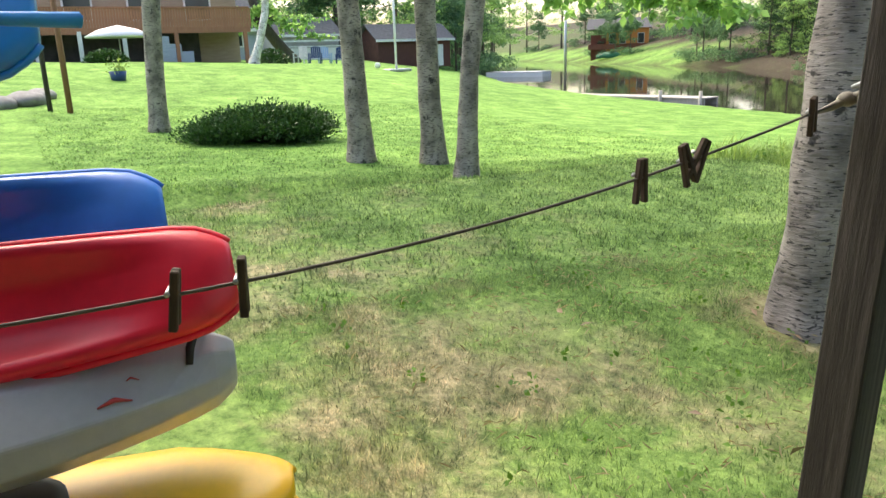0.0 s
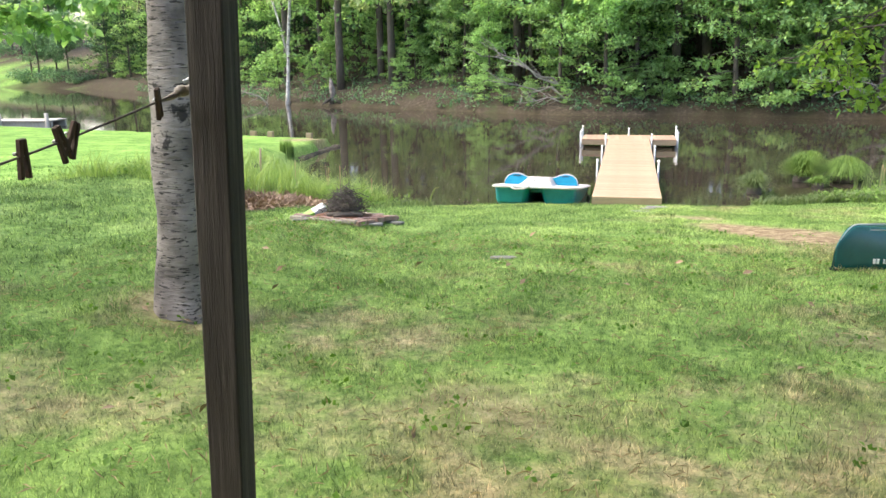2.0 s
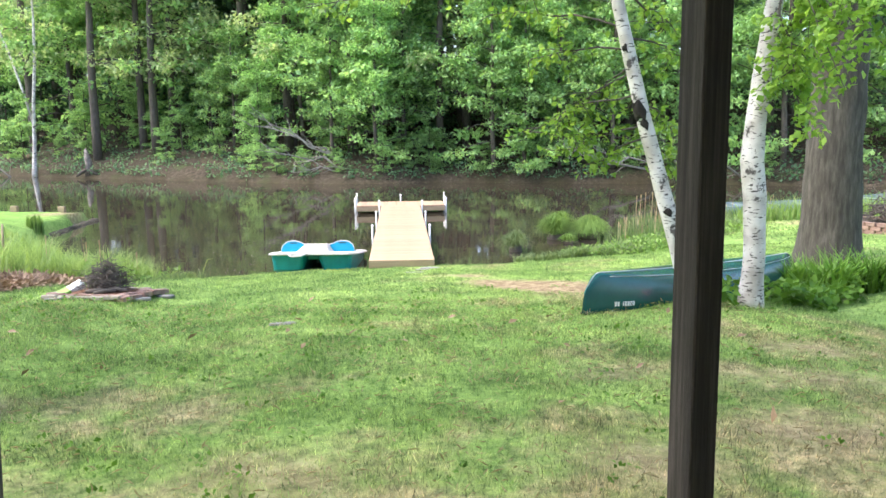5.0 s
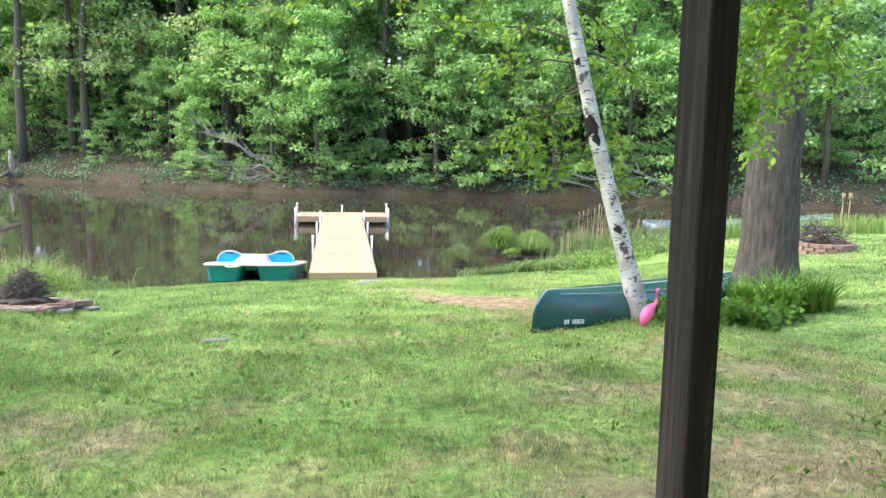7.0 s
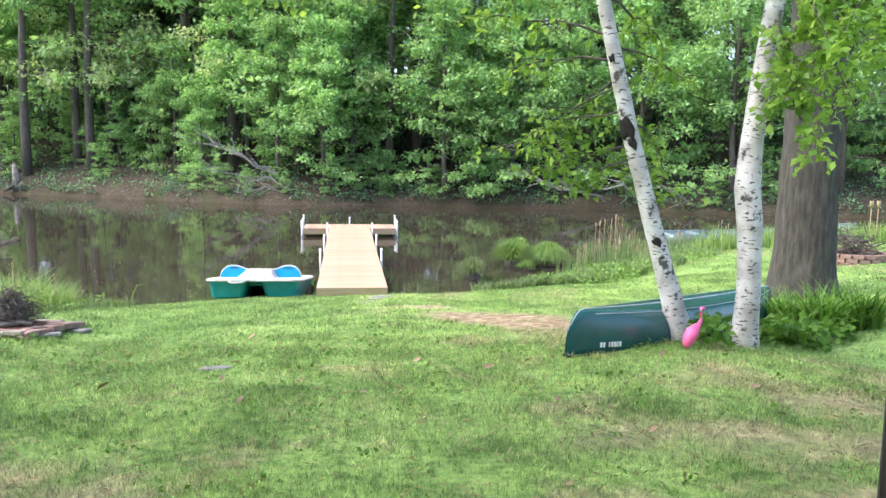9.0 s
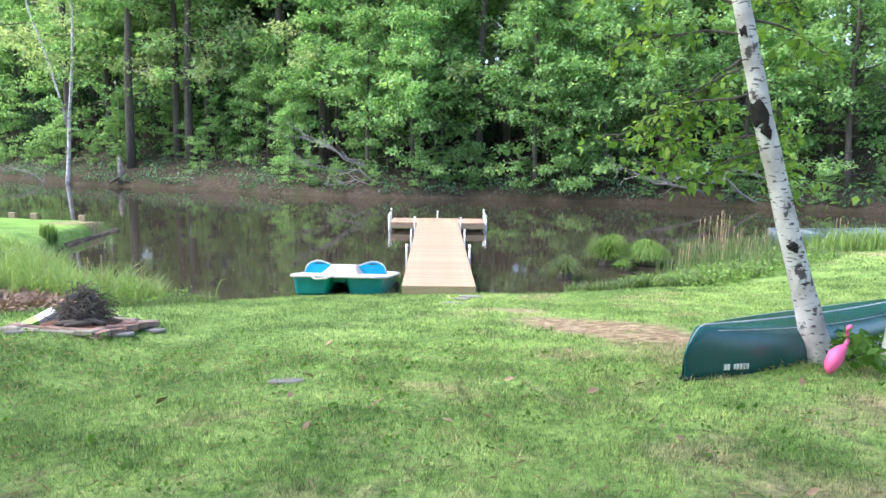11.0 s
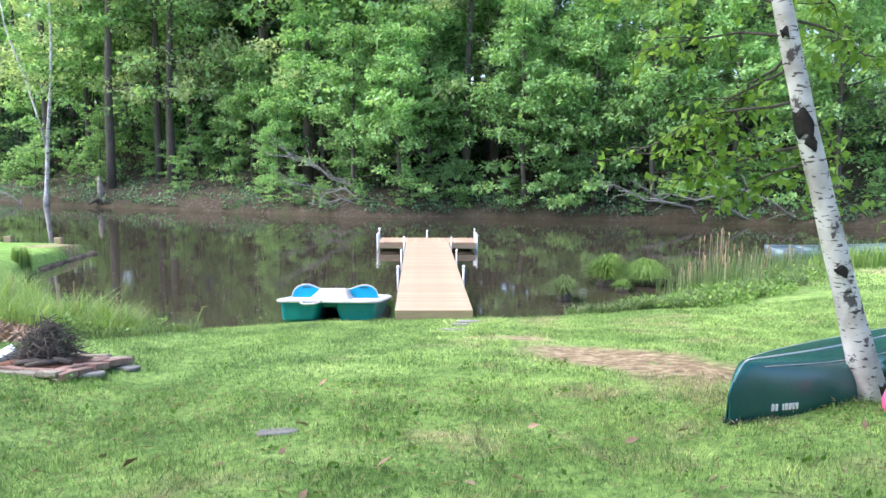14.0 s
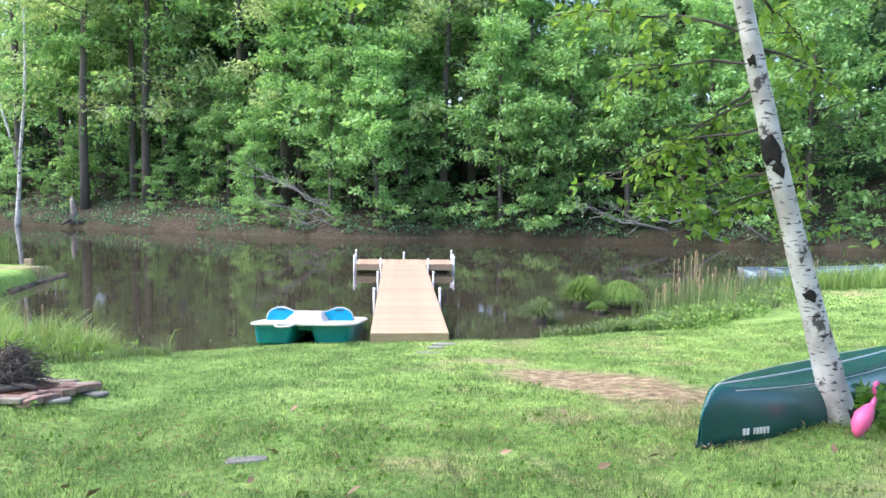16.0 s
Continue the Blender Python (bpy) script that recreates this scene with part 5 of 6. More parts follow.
n = 2600
a, d = rw.random(n) * 6.28, np.sqrt(rw.random(n))
x, y = -5.15 + 0.62 * d * np.cos(a) - 0.1 * d * np.sin(a), -3.7 + 1.95 * d * np.sin(a)
lf = Geo().leaves(np.stack([x, y, height(x, y) + 0.01 + 0.03 * rw.random(n)], 1), np.column_stack([np.cos(a), np.sin(a), 0.2 * rw.random(n)]), 0.05 + 0.05 * rw.random(n), rw, 0.0, 0.6)
tagged(part("leaf_litter", lf, leaf_mat("litter_leaves", (0.10, 0.055, 0.035), (0.42, 0.30, 0.22), 3, 0.1, 0.8)), "strip of dry brown leaf litter before the tall grass", "leaf litter", kind="stuff")
n = 420
x, y = rw.uniform(-8.6, -0.9, n), 0.4 + 9 * rw.random(n) ** 1.8
wet = np.interp(x, SHORE_X, SHORE_Y) - y < -0.4
x, y = x[wet], y[wet]
lf = Geo().leaves(np.stack([x, y, np.full(len(x), 0.008)], 1), np.column_stack([rw.normal(0, 3, (len(x), 2)), np.zeros(len(x))]), 0.015 + 0.03 * rw.random(len(x)), rw, 0.0, 0.6)
tagged(part("floating_debris", lf, leaf_mat("floating_flecks", (0.12, 0.13, 0.08), (0.45, 0.45, 0.36), 3, 0.1, 0.7)), "small pale leaves and flecks floating on the pond", "floating leaves", kind="stuff")
stake = thing("stake", Matrix.Translation((-6.75, -0.75, ground_z(-6.75, -0.75))), "thin brown wooden stake standing in the tall grass", "stake")
part("stick", Geo().tube([(0, 0, -0.1), (0.01, 0, 0.3), (0.03, 0, 0.62)], [0.025, 0.022, 0.018], 7), FASCIA, stake)

# ---- the spit ----
for k in range(13):
    y = 5.6 + 0.3 * k
    s = thing("edging_stone", pose(-9.08 - 0.02 * k + rw.normal(0, 0.03), y, 0.0, 0, 0, rw.uniform(-20, 20)), "mossy stone of the low bank edging", "stone", "edging stones")
    part("stone", Geo().loft([ring_at(0.13, 0.13, -0.2, p=3), ring_at(0.10 + 0.06 * rw.random(), 0.12, 0.0, p=3), ring_at(0.10, 0.10, 0.03 + 0.05 * rw.random(), p=3), ring_at(0.05, 0.05, 0.07, p=3)]), surface("wet_stone", [(0.03, 0.028, 0.018), (0.11, 0.09, 0.06)], 9, 0.9, bump=0.4) if k == 0 else bpy.data.materials["wet_stone"], s)
for x, y in ((-10.3, 9.55), (-11.9, 9.95), (-12.6, 10.05), (-13.9, 10.3), (-16.5, 10.75)):
    s = thing("stub_post", Matrix.Translation((x, y, ground_z(x, y - 0.2))), "short weathered wooden stub at the lawn's edge", "post", "stub posts")
    part("stub", Geo().box(-0.1, 0.1, -0.07, 0.07, -0.1, 0.14, 0.01), FASCIA, s, smooth=False)
lg = thing("timber", pose(-8.35, 2.2, 0.40, 0, 4.6, 104), "grey weathered plank lying at the cove's end", "timber")
part("plank", Geo().box(-0.85, 0.85, -0.10, 0.10, -0.04, 0.04, 0.008), POST, lg, smooth=False)

# ---- kayaks on the rack ----
def plastic(name, colour):
    c = np.array(colour)
    return surface(name, [tuple(c * 0.8), tuple(c)], 3, 0.38, grain=0.1)


RED, BLUE, GREY, YELLOW = plastic("red_plastic", (0.82, 0.02, 0.045)), plastic("blue_plastic", (0.015, 0.19, 0.68)), plastic("grey_plastic", (0.42, 0.43, 0.45)), plastic("yellow_plastic", (0.80, 0.46, 0.01))
SKYB = plastic("sky_blue_plastic", (0.01, 0.24, 0.62))


def kayak_ring(u, ln, half, deep, dish, n=24, blunt=0.10, tip=0.56):
    """Section at u metres from the tip: x across, z from keel to deck."""
    e = min(1.0, u / (ln * 0.5))
    w = half * (0.66 + 0.34 * (1 - (1 - e) ** 2)) * min(1.0, tip + (1 - tip) * (u / blunt) ** 0.5)
    k = deep * (0.62 + 0.38 * (1 - (1 - e) ** 2)) * min(1.0, 0.55 + 0.45 * (u / blunt) ** 0.5)
    a = np.linspace(0, 2 * np.pi, n, endpoint=False)
    x, z = w * np.cos(a), np.sin(a)
    z = np.where(z > 0, k * 0.42 * np.abs(z) ** 0.7, -k * 0.58 * np.abs(z) ** 0.8)
    z = z + 0.10 * (1 - e) ** 2 * deep / 0.3
    sink = dish * ease(0.06, 0.5, u) * np.clip(1 - (np.abs(x) / (w * 0.78)) ** 4, 0, 1) * (np.sin(a) > 0.05)
    return np.column_stack([x, np.full(n, -u), z - sink])


def kayak(tip, turn, roll, mat, label, ln=2.9, half=0.36, deep=0.30, dish=0.16, rise=0.0, rim=True, blunt=0.10, point=0.56):
    """A kayak whose tip lies at a place; its length runs back from there."""
    root = thing("kayak", Matrix.Translation(tip) @ pose(0, 0, 0, rise, 0, turn) @ Matrix.Rotation(radians(roll), 4, "Y"), label, "kayak", "kayaks on the rack")
    us = [0.0, 0.015, 0.04, 0.08, 0.14, 0.22, 0.32, 0.45, 0.6, 0.8, 1.05, 1.4, ln - 0.9, ln - 0.5, ln - 0.2, ln - 0.06, ln]
    rings = []
    for u in us:
        v = u if u < ln / 2 else ln - u
        r = kayak_ring(max(v, 0.002), ln, half, deep, dish, blunt=blunt, tip=point)
        r[:, 1] = -u
        rings.append(r)
    part("hull", Geo().loft(rings), mat, root)
    if rim:
        for j in (0, 12):
            part("rim", Geo().tube([r[j] * np.array([1.0, 1, 1]) + (0.004 if j == 0 else -0.004, 0, 0) for r in rings], 0.011, 7), mat, root, "moulded rim")
    return root


# the red and blue ones lie on edge, decks towards the lawn's near side
red = kayak((-2.21, -12.808, 2.172), -8, 64, RED, "red sit-on-top kayak lying on its edge on a rack", half=0.195, deep=0.26, dish=0.12, rise=2)
blue = kayak((-2.508, -12.913, 2.275), -8, 62, BLUE, "blue sit-on-top kayak on edge behind the red one", half=0.235, deep=0.26, dish=0.12, rise=2)
grey = thing("kayak", Matrix.Translation((-2.20, -12.825, 1.945)) @ pose(0, 0, 0, -1, 0, -8), "grey kayak with chined hull and small red emblem on a rack", "kayak", "kayaks on the rack")


def chined_ring(u, ln=2.9):
    """A hull section lying half on its side: deck edge, upper chine, lower chine, keel."""
    v = min(u, ln - u)
    e = 1 - (1 - min(1.0, v / 1.1)) ** 2.2
    tip = min(1.0, 0.55 + 0.45 * (v / 0.07) ** 0.5)
    w, d = (0.06 + 0.22 * e) * tip, (0.11 + 0.10 * e) * tip
    drop = -0.04 * e
    return [(-w, -u, 0.02 + drop), (-w * 0.55, -u, d * 0.62 + drop), (w * 0.05, -u, d * 0.80 + drop), (w * 0.62, -u, d * 0.45 + drop), (w, -u, -d * 0.10 + drop), (w * 0.92, -u, -d * 0.55 + drop), (w * 0.30, -u, -d * 1.05 + drop), (-w * 0.5, -u, -d * 0.95 + drop)]


hull = part("hull", Geo().loft([chined_ring(max(u, 0.002)) for u in (0, 0.02, 0.06, 0.12, 0.2, 0.32, 0.46, 0.62, 0.8, 1.0, 1.3, 1.6, 1.9, 2.2, 2.5, 2.75, 2.86, 2.895)]), GREY, grey, "grey moulded hull with sharp chines", smooth=False)
mod = hull.modifiers.new("soft", "BEVEL")
mod.width, mod.segments, mod.limit_method, mod.angle_limit = 0.008, 2, "ANGLE", radians(14)
EMBLEM = plain("emblem_red", (0.45, 0.05, 0.04), 0.5)
part("grab_handle", Geo().tube([(-0.01, -0.075, 0.092), (0.03, -0.10, 0.112), (0.065, -0.12, 0.075), (0.085, -0.125, 0.035)], [0.009, 0.012, 0.012, 0.009], 7), BLACK, grey, "black rubber grab handle")


def on_side(u, f):
    """A place on the face between the deck crease and the upper chine."""
    r = chined_ring(u)
    return np.array(r[3]) * (1 - f) + np.array(r[4]) * f + np.array((0.003, 0, 0.002))


part("emblem", Geo().tube([on_side(0.27, 0.75), on_side(0.31, 0.62), on_side(0.35, 0.70)], [0.002, 0.007, 0.002], 6).tube([on_side(0.25, 0.3), on_side(0.27, 0.2), on_side(0.28, 0.26)], [0.001, 0.003, 0.001], 6), EMBLEM, grey, "small faded red emblem")
part("stripe", Geo().tube([on_side(0.66, 0.35), on_side(0.85, 0.30), on_side(1.1, 0.38)], [0.001, 0.006, 0.004], 6), BLACK, grey, "black decal stripe")
part("stripe", Geo().tube([on_side(0.72, 0.55), on_side(0.9, 0.48), on_side(1.1, 0.52)], [0.001, 0.005, 0.003], 6), BLACK, grey, "black decal stripe")
yellow = kayak((-2.026, -12.74, 1.525), -16, 8, YELLOW, "yellow kayak with a black hatch on the lowest rack", half=0.33, deep=0.28, dish=0.0, rise=1, blunt=0.3, point=0.18)
part("hatch", Geo().loft([ring_at(0.13, 0.18, 0.10, 0.0, -0.75, p=2.4), ring_at(0.13, 0.18, 0.165, 0.0, -0.75, p=2.4), ring_at(0.10, 0.15, 0.178, 0.0, -0.75, p=2.4)]), BLACK, yellow, "black round hatch cover")
for yy in (-0.17, -0.24):
    part("pad_eye", Geo().ball((0.0, yy, 0.125), (0.022, 0.012, 0.012), seg=8), BLACK, yellow)
top = kayak((-2.62, -13.16, 2.88), -6, 60, SKYB, "sky-blue kayak on the top of the rack", half=0.30, deep=0.24, dish=0.05)
part("decal", Geo().box(0.02, 0.06, -0.36, -0.24, 0.085, 0.10, 0.004), EMBLEM, top, "red decal")
pad = thing("paddle", pose(-2.36, -13.08, 2.855, -3, 0, 12), "blue kayak paddle lying across the rack", "paddle")
part("blade", Geo().loft([ring_at(0.014, 0.004, 0, n=10, p=2), ring_at(0.02, 0.006, 0.02, n=10, p=2)]).tube([(0, -0.9, 0), (0, -0.25, 0), (0, 0, 0.01)], [0.014, 0.016, 0.02], 8), SKYB, pad)
rack = thing("kayak_rack", Matrix.Translation((-2.3, -14.35, ground_z(-2.3, -14.35))), "wooden rack that carries the kayaks under the deck", "rack")
for x in (-0.75, 0.45):
    part("upright", Geo().box(x - 0.045, x + 0.045, -0.045, 0.045, -0.2, 2.2, 0.004), POST, rack, smooth=False)
for z in (0.10, 0.38, 0.62, 0.68, 1.32):
    part("arm", Geo().box(-0.8, 0.5, 0.046, 0.135, z - 0.045, z, 0.004), POST, rack, smooth=False)

# ---- clothesline ----
line_a, line_b = np.array([-1.040, -11.945, 2.648]), np.array([-1.05, -13.55, 2.505])
cl = thing("clothesline", Matrix(), "old twisted clothesline tied to the deck post", "clothesline")
tt = np.linspace(0, 1, 24)[:, None]
lp = line_a + (line_b - line_a) * tt
lp[:, 2] -= 0.055 * np.sin(np.pi * tt[:, 0])
lp = np.concatenate([lp, [lp[-1] + (0, -1.2, 0.0)]])
part("line", Geo().tube(lp, 0.0024, 6), STICK, cl)
part("knot", Geo().ball(line_a, (0.016, 0.024, 0.014), seg=8).tube([line_a + (0.0, 0.0, 0.0), line_a + (0.05, 0.02, 0.025), line_a + (0.07, 0.05, 0.02)], [0.009, 0.007, 0.004], 6).tube([line_a, line_a + (-0.004, -0.04, -0.012), line_a + (-0.006, -0.08, -0.02)], [0.009, 0.007, 0.003], 7), ROPE, cl, "frayed pale rope knot")
part("hook", Geo().tube([line_a + (0.06, 0.03, 0.03), line_a + (0.03, 0.02, 0.035), line_a + (0.0, 0.01, 0.02)], 0.005, 6), GALV, cl)
PINW = surface("old_clothespin_wood", [(0.035, 0.022, 0.015), (0.10, 0.065, 0.045)], 10, 0.85, stretch=(6, 6, 1))


def clothespin(y, tilt, swing, turn):
    u = (y - line_a[1]) / (line_b[1] - line_a[1])
    p = line_a + (line_b - line_a) * u
    p[2] -= 0.055 * math.sin(math.pi * u)
    root = thing("clothespin", Matrix.Translation(p) @ pose(0, 0, 0, tilt, swing, turn), "weathered dark wooden clothespin on the line", "clothespin", "clothespins")
    for s in (-1, 1):
        leg = Geo().box(-0.005, 0.005, s * 0.006 - 0.0045, s * 0.006 + 0.0045, -0.040, 0.030, 0.0015)
        v = leg.v[-1]
        v[:, 1] += s * 0.0045 * np.clip(-v[:, 2] / 0.045, -0.4, 1)
        part("prong", leg, PINW, root, smooth=False)
    part("spring", Geo().tube([(-0.007, -0.012, 0.004), (-0.007, 0.012, 0.004)], 0.0035, 6), GALV, root, "small steel spring")


for y, tilt, swing, turn in ((-13.057, 2, 2, 70), (-13.133, 4, 8, 70), (-12.44, 1, 3, 5), (-12.345, 20, 0, 2), (-12.315, -26, 0, -2), (-12.04, 18, 4, 20)):
    clothespin(y, tilt, swing, turn)

# ---- unseen beam, deck and house wall above and behind ----
beam = thing("post_beam", pose(0, -11.80, 3.70, 0, 0, 7), "wooden beam along the tops of the posts", "beam", kind="structure")
part("beam", Geo().box(-1.2, 3, -0.02, 0.07, 0.0, 0.18, 0.004), POST, beam, smooth=False)
# unseen deck: dark boards and extra width keep sky light off the posts
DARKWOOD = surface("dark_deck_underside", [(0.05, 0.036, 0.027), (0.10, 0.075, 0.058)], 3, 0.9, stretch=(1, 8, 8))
deck_over = thing("deck_overhead", pose(0, -11.80, 3.70, 0, 0, 7), "unseen wooden deck above the posts, widened to block sky", "deck", kind="structure")
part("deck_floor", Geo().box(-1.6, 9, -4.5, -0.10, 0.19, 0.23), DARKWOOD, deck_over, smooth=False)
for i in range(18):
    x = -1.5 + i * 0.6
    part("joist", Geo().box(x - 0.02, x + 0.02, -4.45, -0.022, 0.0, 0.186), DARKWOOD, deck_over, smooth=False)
# unseen closing wall, coloured dark so that little light bounces onto the posts
SIDING = surface("dark_unseen_siding", [(0.05, 0.037, 0.028), (0.085, 0.065, 0.05)], 2, 0.85, stretch=(1, 1, 8))
wall = thing("wall_house", pose(0, -11.62, 1.0, 0, 0, 7), "unseen plain brown house wall, kept dark to shade the posts", "wall", kind="structure")
part("siding", Geo().box(-5, 10, -4.9, -4.61, 0, 4.6), SIDING, wall, smooth=False)

# ---- neighbours' houses across the lawn ----
CEDAR = surface("red_cedar", [(0.26, 0.11, 0.06), (0.40, 0.19, 0.11)], 2, 0.8, stretch=(1, 8, 1), tint=0.2)
TAN = surface("tan_siding", [(0.33, 0.23, 0.16), (0.44, 0.33, 0.24)], 1.5, 0.85, stretch=(1, 1, 6))
PALEW = surface("white_paint", [(0.62, 0.62, 0.62), (0.78, 0.78, 0.77)], 2, 0.6)
GREYB = surface("grey_blue_siding", [(0.30, 0.34, 0.42), (0.40, 0.44, 0.53)], 2, 0.75, stretch=(1, 1, 6))
ROOF = surface("grey_shingles", [(0.07, 0.07, 0.075), (0.14, 0.14, 0.145)], 4, 0.9)
GLASS = plain("window_glass", (0.03, 0.035, 0.04), 0.08)
# this dark colour holds the shade under the cedar deck
DARK = surface("shade_dark_basement_wall", [(0.05, 0.045, 0.045), (0.11, 0.10, 0.10)], 2, 0.9)


def gable(root, x0, x1, y0, y1, z0, z1, rise, wall_mat, along="y", over=0.4):
    part("wall", Geo().box(x0, x1, y0, y1, z0, z1), wall_mat, root, smooth=False)
    if along == "y":
        xm = (x0 + x1) / 2
        part("gable_end", Geo().add([(x0, y1 - 0.02, z1), (x1, y1 - 0.02, z1), (xm, y1 - 0.02, z1 + rise), (x0, y0 + 0.02, z1), (x1, y0 + 0.02, z1), (xm, y0 + 0.02, z1 + rise)], [(0, 1, 2), (5, 4, 3), (0, 2, 5, 3), (1, 4, 5, 2)]), wall_mat, root, smooth=False)
        for a in (x0 - over, x1 + over):
            zz = z1 - over * rise / (xm - x0)
            part("roof", Geo().add([(a, y0 - over, zz), (a, y1 + over, zz), (xm, y1 + over, z1 + rise), (xm, y0 - over, z1 + rise), (a, y0 - over, zz + 0.12), (a, y1 + over, zz + 0.12), (xm, y1 + over, z1 + rise + 0.14), (xm, y0 - over, z1 + rise + 0.14)], [(0, 1, 2, 3), (7, 6, 5, 4), (0, 4, 5, 1), (1, 5, 6, 2), (3, 2, 6, 7), (0, 3, 7, 4)]), ROOF, root, smooth=False)
            part("barge_board", Geo().box(a - 0.03, a + 0.03, y0 - over, y1 + over, zz - 0.1, zz + 0.14), PALEW, root, "white fascia board", smooth=False)


hx = -43.0
hz = ground_z(hx, -6.0)
house = thing("house", Matrix.Translation((hx, 0, hz)), "two-storey tan house with a red cedar deck on white posts", "house")
gable(house, -8, -2.6, -22, -1.2, -0.3, 4.6, 1.8, TAN)
part("basement_wall", Geo().box(-2.6, -2.5, -21, -3.5, -0.3, 1.6), DARK, house, "basement wall with the deck's shade put into its dark colour", smooth=False)
for y in (-20, -16.5, -12.6, -9.6, -6.4, -3.4):
    w = part("window", Geo().box(-2.62, -2.5, y - 0.75, y + 0.75, 2.2, 4.1, 0.01), PALEW, house, "white-framed window", smooth=False)
    part("pane", Geo().box(-2.505, -2.485, y - 0.65, y + 0.65, 2.3, 4.0), GLASS, w, "dark glass pane", smooth=False)
part("deck_floor", Geo().box(-2.5, 0, -22, -1.2, 1.62, 1.75), CEDAR, house, "cedar deck floor", smooth=False)
part("deck_fascia", Geo().box(0.0, 0.05, -22, -1.2, 1.45, 1.76), CEDAR, house, "cedar fascia board", smooth=False)
part("top_rail", Geo().box(-0.05, 0.07, -22, -1.2, 2.72, 2.80), CEDAR, house, smooth=False)
picket = Geo().box(-0.01, 0.02, -0.062, 0.062, 1.76, 2.72).mesh("rail_board", CEDAR, False)
for k in range(150):
    ob = new("rail_board", picket)
    ob.parent, ob.location = house, (0, -21.9 + k * 0.139, 0)
for y in (-20.5, -17, -13.4, -11.9, -9.9, -7.8, -5.2, -1.5):
    part("post", Geo().box(-0.13, 0.07, y - 0.1, y + 0.1, -0.4, 1.6), PALEW if y < -7 else CEDAR, house, "painted deck post", smooth=False)
part("stairs", Geo().box(-1.0, 0.0, -5.0, -4.4, -0.3, 0.5).box(-1.0, 0.0, -5.6, -5.0, -0.3, 0.9).box(-1.0, 0.0, -6.2, -5.6, -0.3, 1.3), GREYB, house, "grey stairs", smooth=False)
part("door", Geo().box(-2.52, -2.46, -14.6, -13.6, -0.2, 1.5, 0.02), PALEW, house, "white basement door", smooth=False)
umb = thing("patio_umbrella", Matrix.Translation((-40.2, -8.4, ground_z(-40.2, -8.4))), "open white patio umbrella beside the deck", "umbrella")
part("canopy", Geo().loft([ring_at(1.5, 1.5, 1.15, n=16, p=2), ring_at(1.52, 1.52, 1.22, n=16, p=2), ring_at(0.9, 0.9, 1.52, n=16, p=2), ring_at(0.05, 0.05, 1.72, n=16, p=2)]), PALEW, umb, "white canopy")
part("pole", Geo().tube([(0, 0, -0.1), (0, 0, 1.7)], 0.03, 8), GALV, umb)

h2 = -62.0
gh = thing("house", Matrix.Translation((h2, 4.5, ground_z(h2, 4.5))), "grey-blue house with a white gable edge behind trees", "house")
gable(gh, -6, 2, -9, 0.0, -0.3, 2.6, 3.4, GREYB)
w = part("window", Geo().box(1.95, 2.05, -3, -1.5, 1.0, 2.2), PALEW, gh, "white-framed window", smooth=False)
part("pane", Geo().box(2.03, 2.07, -2.85, -1.65, 1.1, 2.1), GLASS, w, "dark glass pane", smooth=False)
sh = thing("house", Matrix.Translation((-74, 15, ground_z(-74, 15))), "low grey house with a railed deck across the lawn", "house")
gable(sh, -6, 0, -5, 1.5, -0.3, 2.6, 1.6, surface("pale_grey_siding", [(0.34, 0.33, 0.32), (0.46, 0.45, 0.44)], 2, 0.8))
part("deck_rail", Geo().box(0.6, 0.75, -5, 1.5, 1.8, 1.95).box(0.6, 0.75, -5, 1.5, 1.3, 1.4), PALEW, sh, "pale deck rail", smooth=False)
part("lattice", Geo().box(0.5, 0.6, -5, 1.5, -0.3, 1.2), PALEW, sh, "grey lattice skirt", smooth=False)
barn = thing("shed", Matrix.Translation((-72, 25, ground_z(-72, 22))), "dark red-brown garden shed in the shade of trees", "shed")
gable(barn, -5, 0, -5, 3.5, -0.4, 2.6, 1.4, surface("dark_red_boards", [(0.07, 0.025, 0.02), (0.13, 0.05, 0.04)], 2, 0.85, stretch=(1, 8, 1)))
part("door", Geo().box(0, 0.06, 1.2, 2.6, -0.3, 1.9), PALEW, barn, "pale grey door", smooth=False)

ORANGE = surface("orange_siding", [(0.62, 0.22, 0.05), (0.75, 0.32, 0.09)], 1.5, 0.8, stretch=(1, 1, 6))
BROWNR = surface("red_brown_boards", [(0.16, 0.05, 0.03), (0.26, 0.09, 0.06)], 2, 0.85)
oh = thing("house", pose(-117, 92, 1.3, 0, 0, 45), "orange timber house with a brown deck at the pond's end", "house")
part("wall", Geo().box(-1.2, 7.0, 0, 6, -1.0, 5.2), ORANGE, oh, smooth=False)
part("wing", Geo().box(-4.2, -1.2, 0.5, 6, -1, 4.0), BROWNR, oh, "brown wooden wing", smooth=False)
for x in (-0.6, 1.4, 4.9):
    w = part("window", Geo().box(x, x + 1.3, -0.08, 0.05, 2.2, 4.2), PALEW, oh, "white-framed window", smooth=False)
    part("pane", Geo().box(x + 0.1, x + 1.2, -0.1, -0.06, 2.3, 4.1), GLASS, w, "dark glass pane", smooth=False)
part("deck", Geo().box(-4.5, 7.2, -2.2, 0, 1.2, 2.2), BROWNR, oh, "brown railed deck", smooth=False)
part("roof", Geo().add([(-5, -0.6, 5.1), (7.6, -0.6, 5.1), (7.6, 3, 7.2), (-5, 3, 7.2), (-5, 6.6, 5.1), (7.6, 6.6, 5.1)], [(0, 1, 2, 3), (3, 2, 5, 4), (0, 3, 4), (1, 5, 2)]), ROOF, oh, smooth=False)
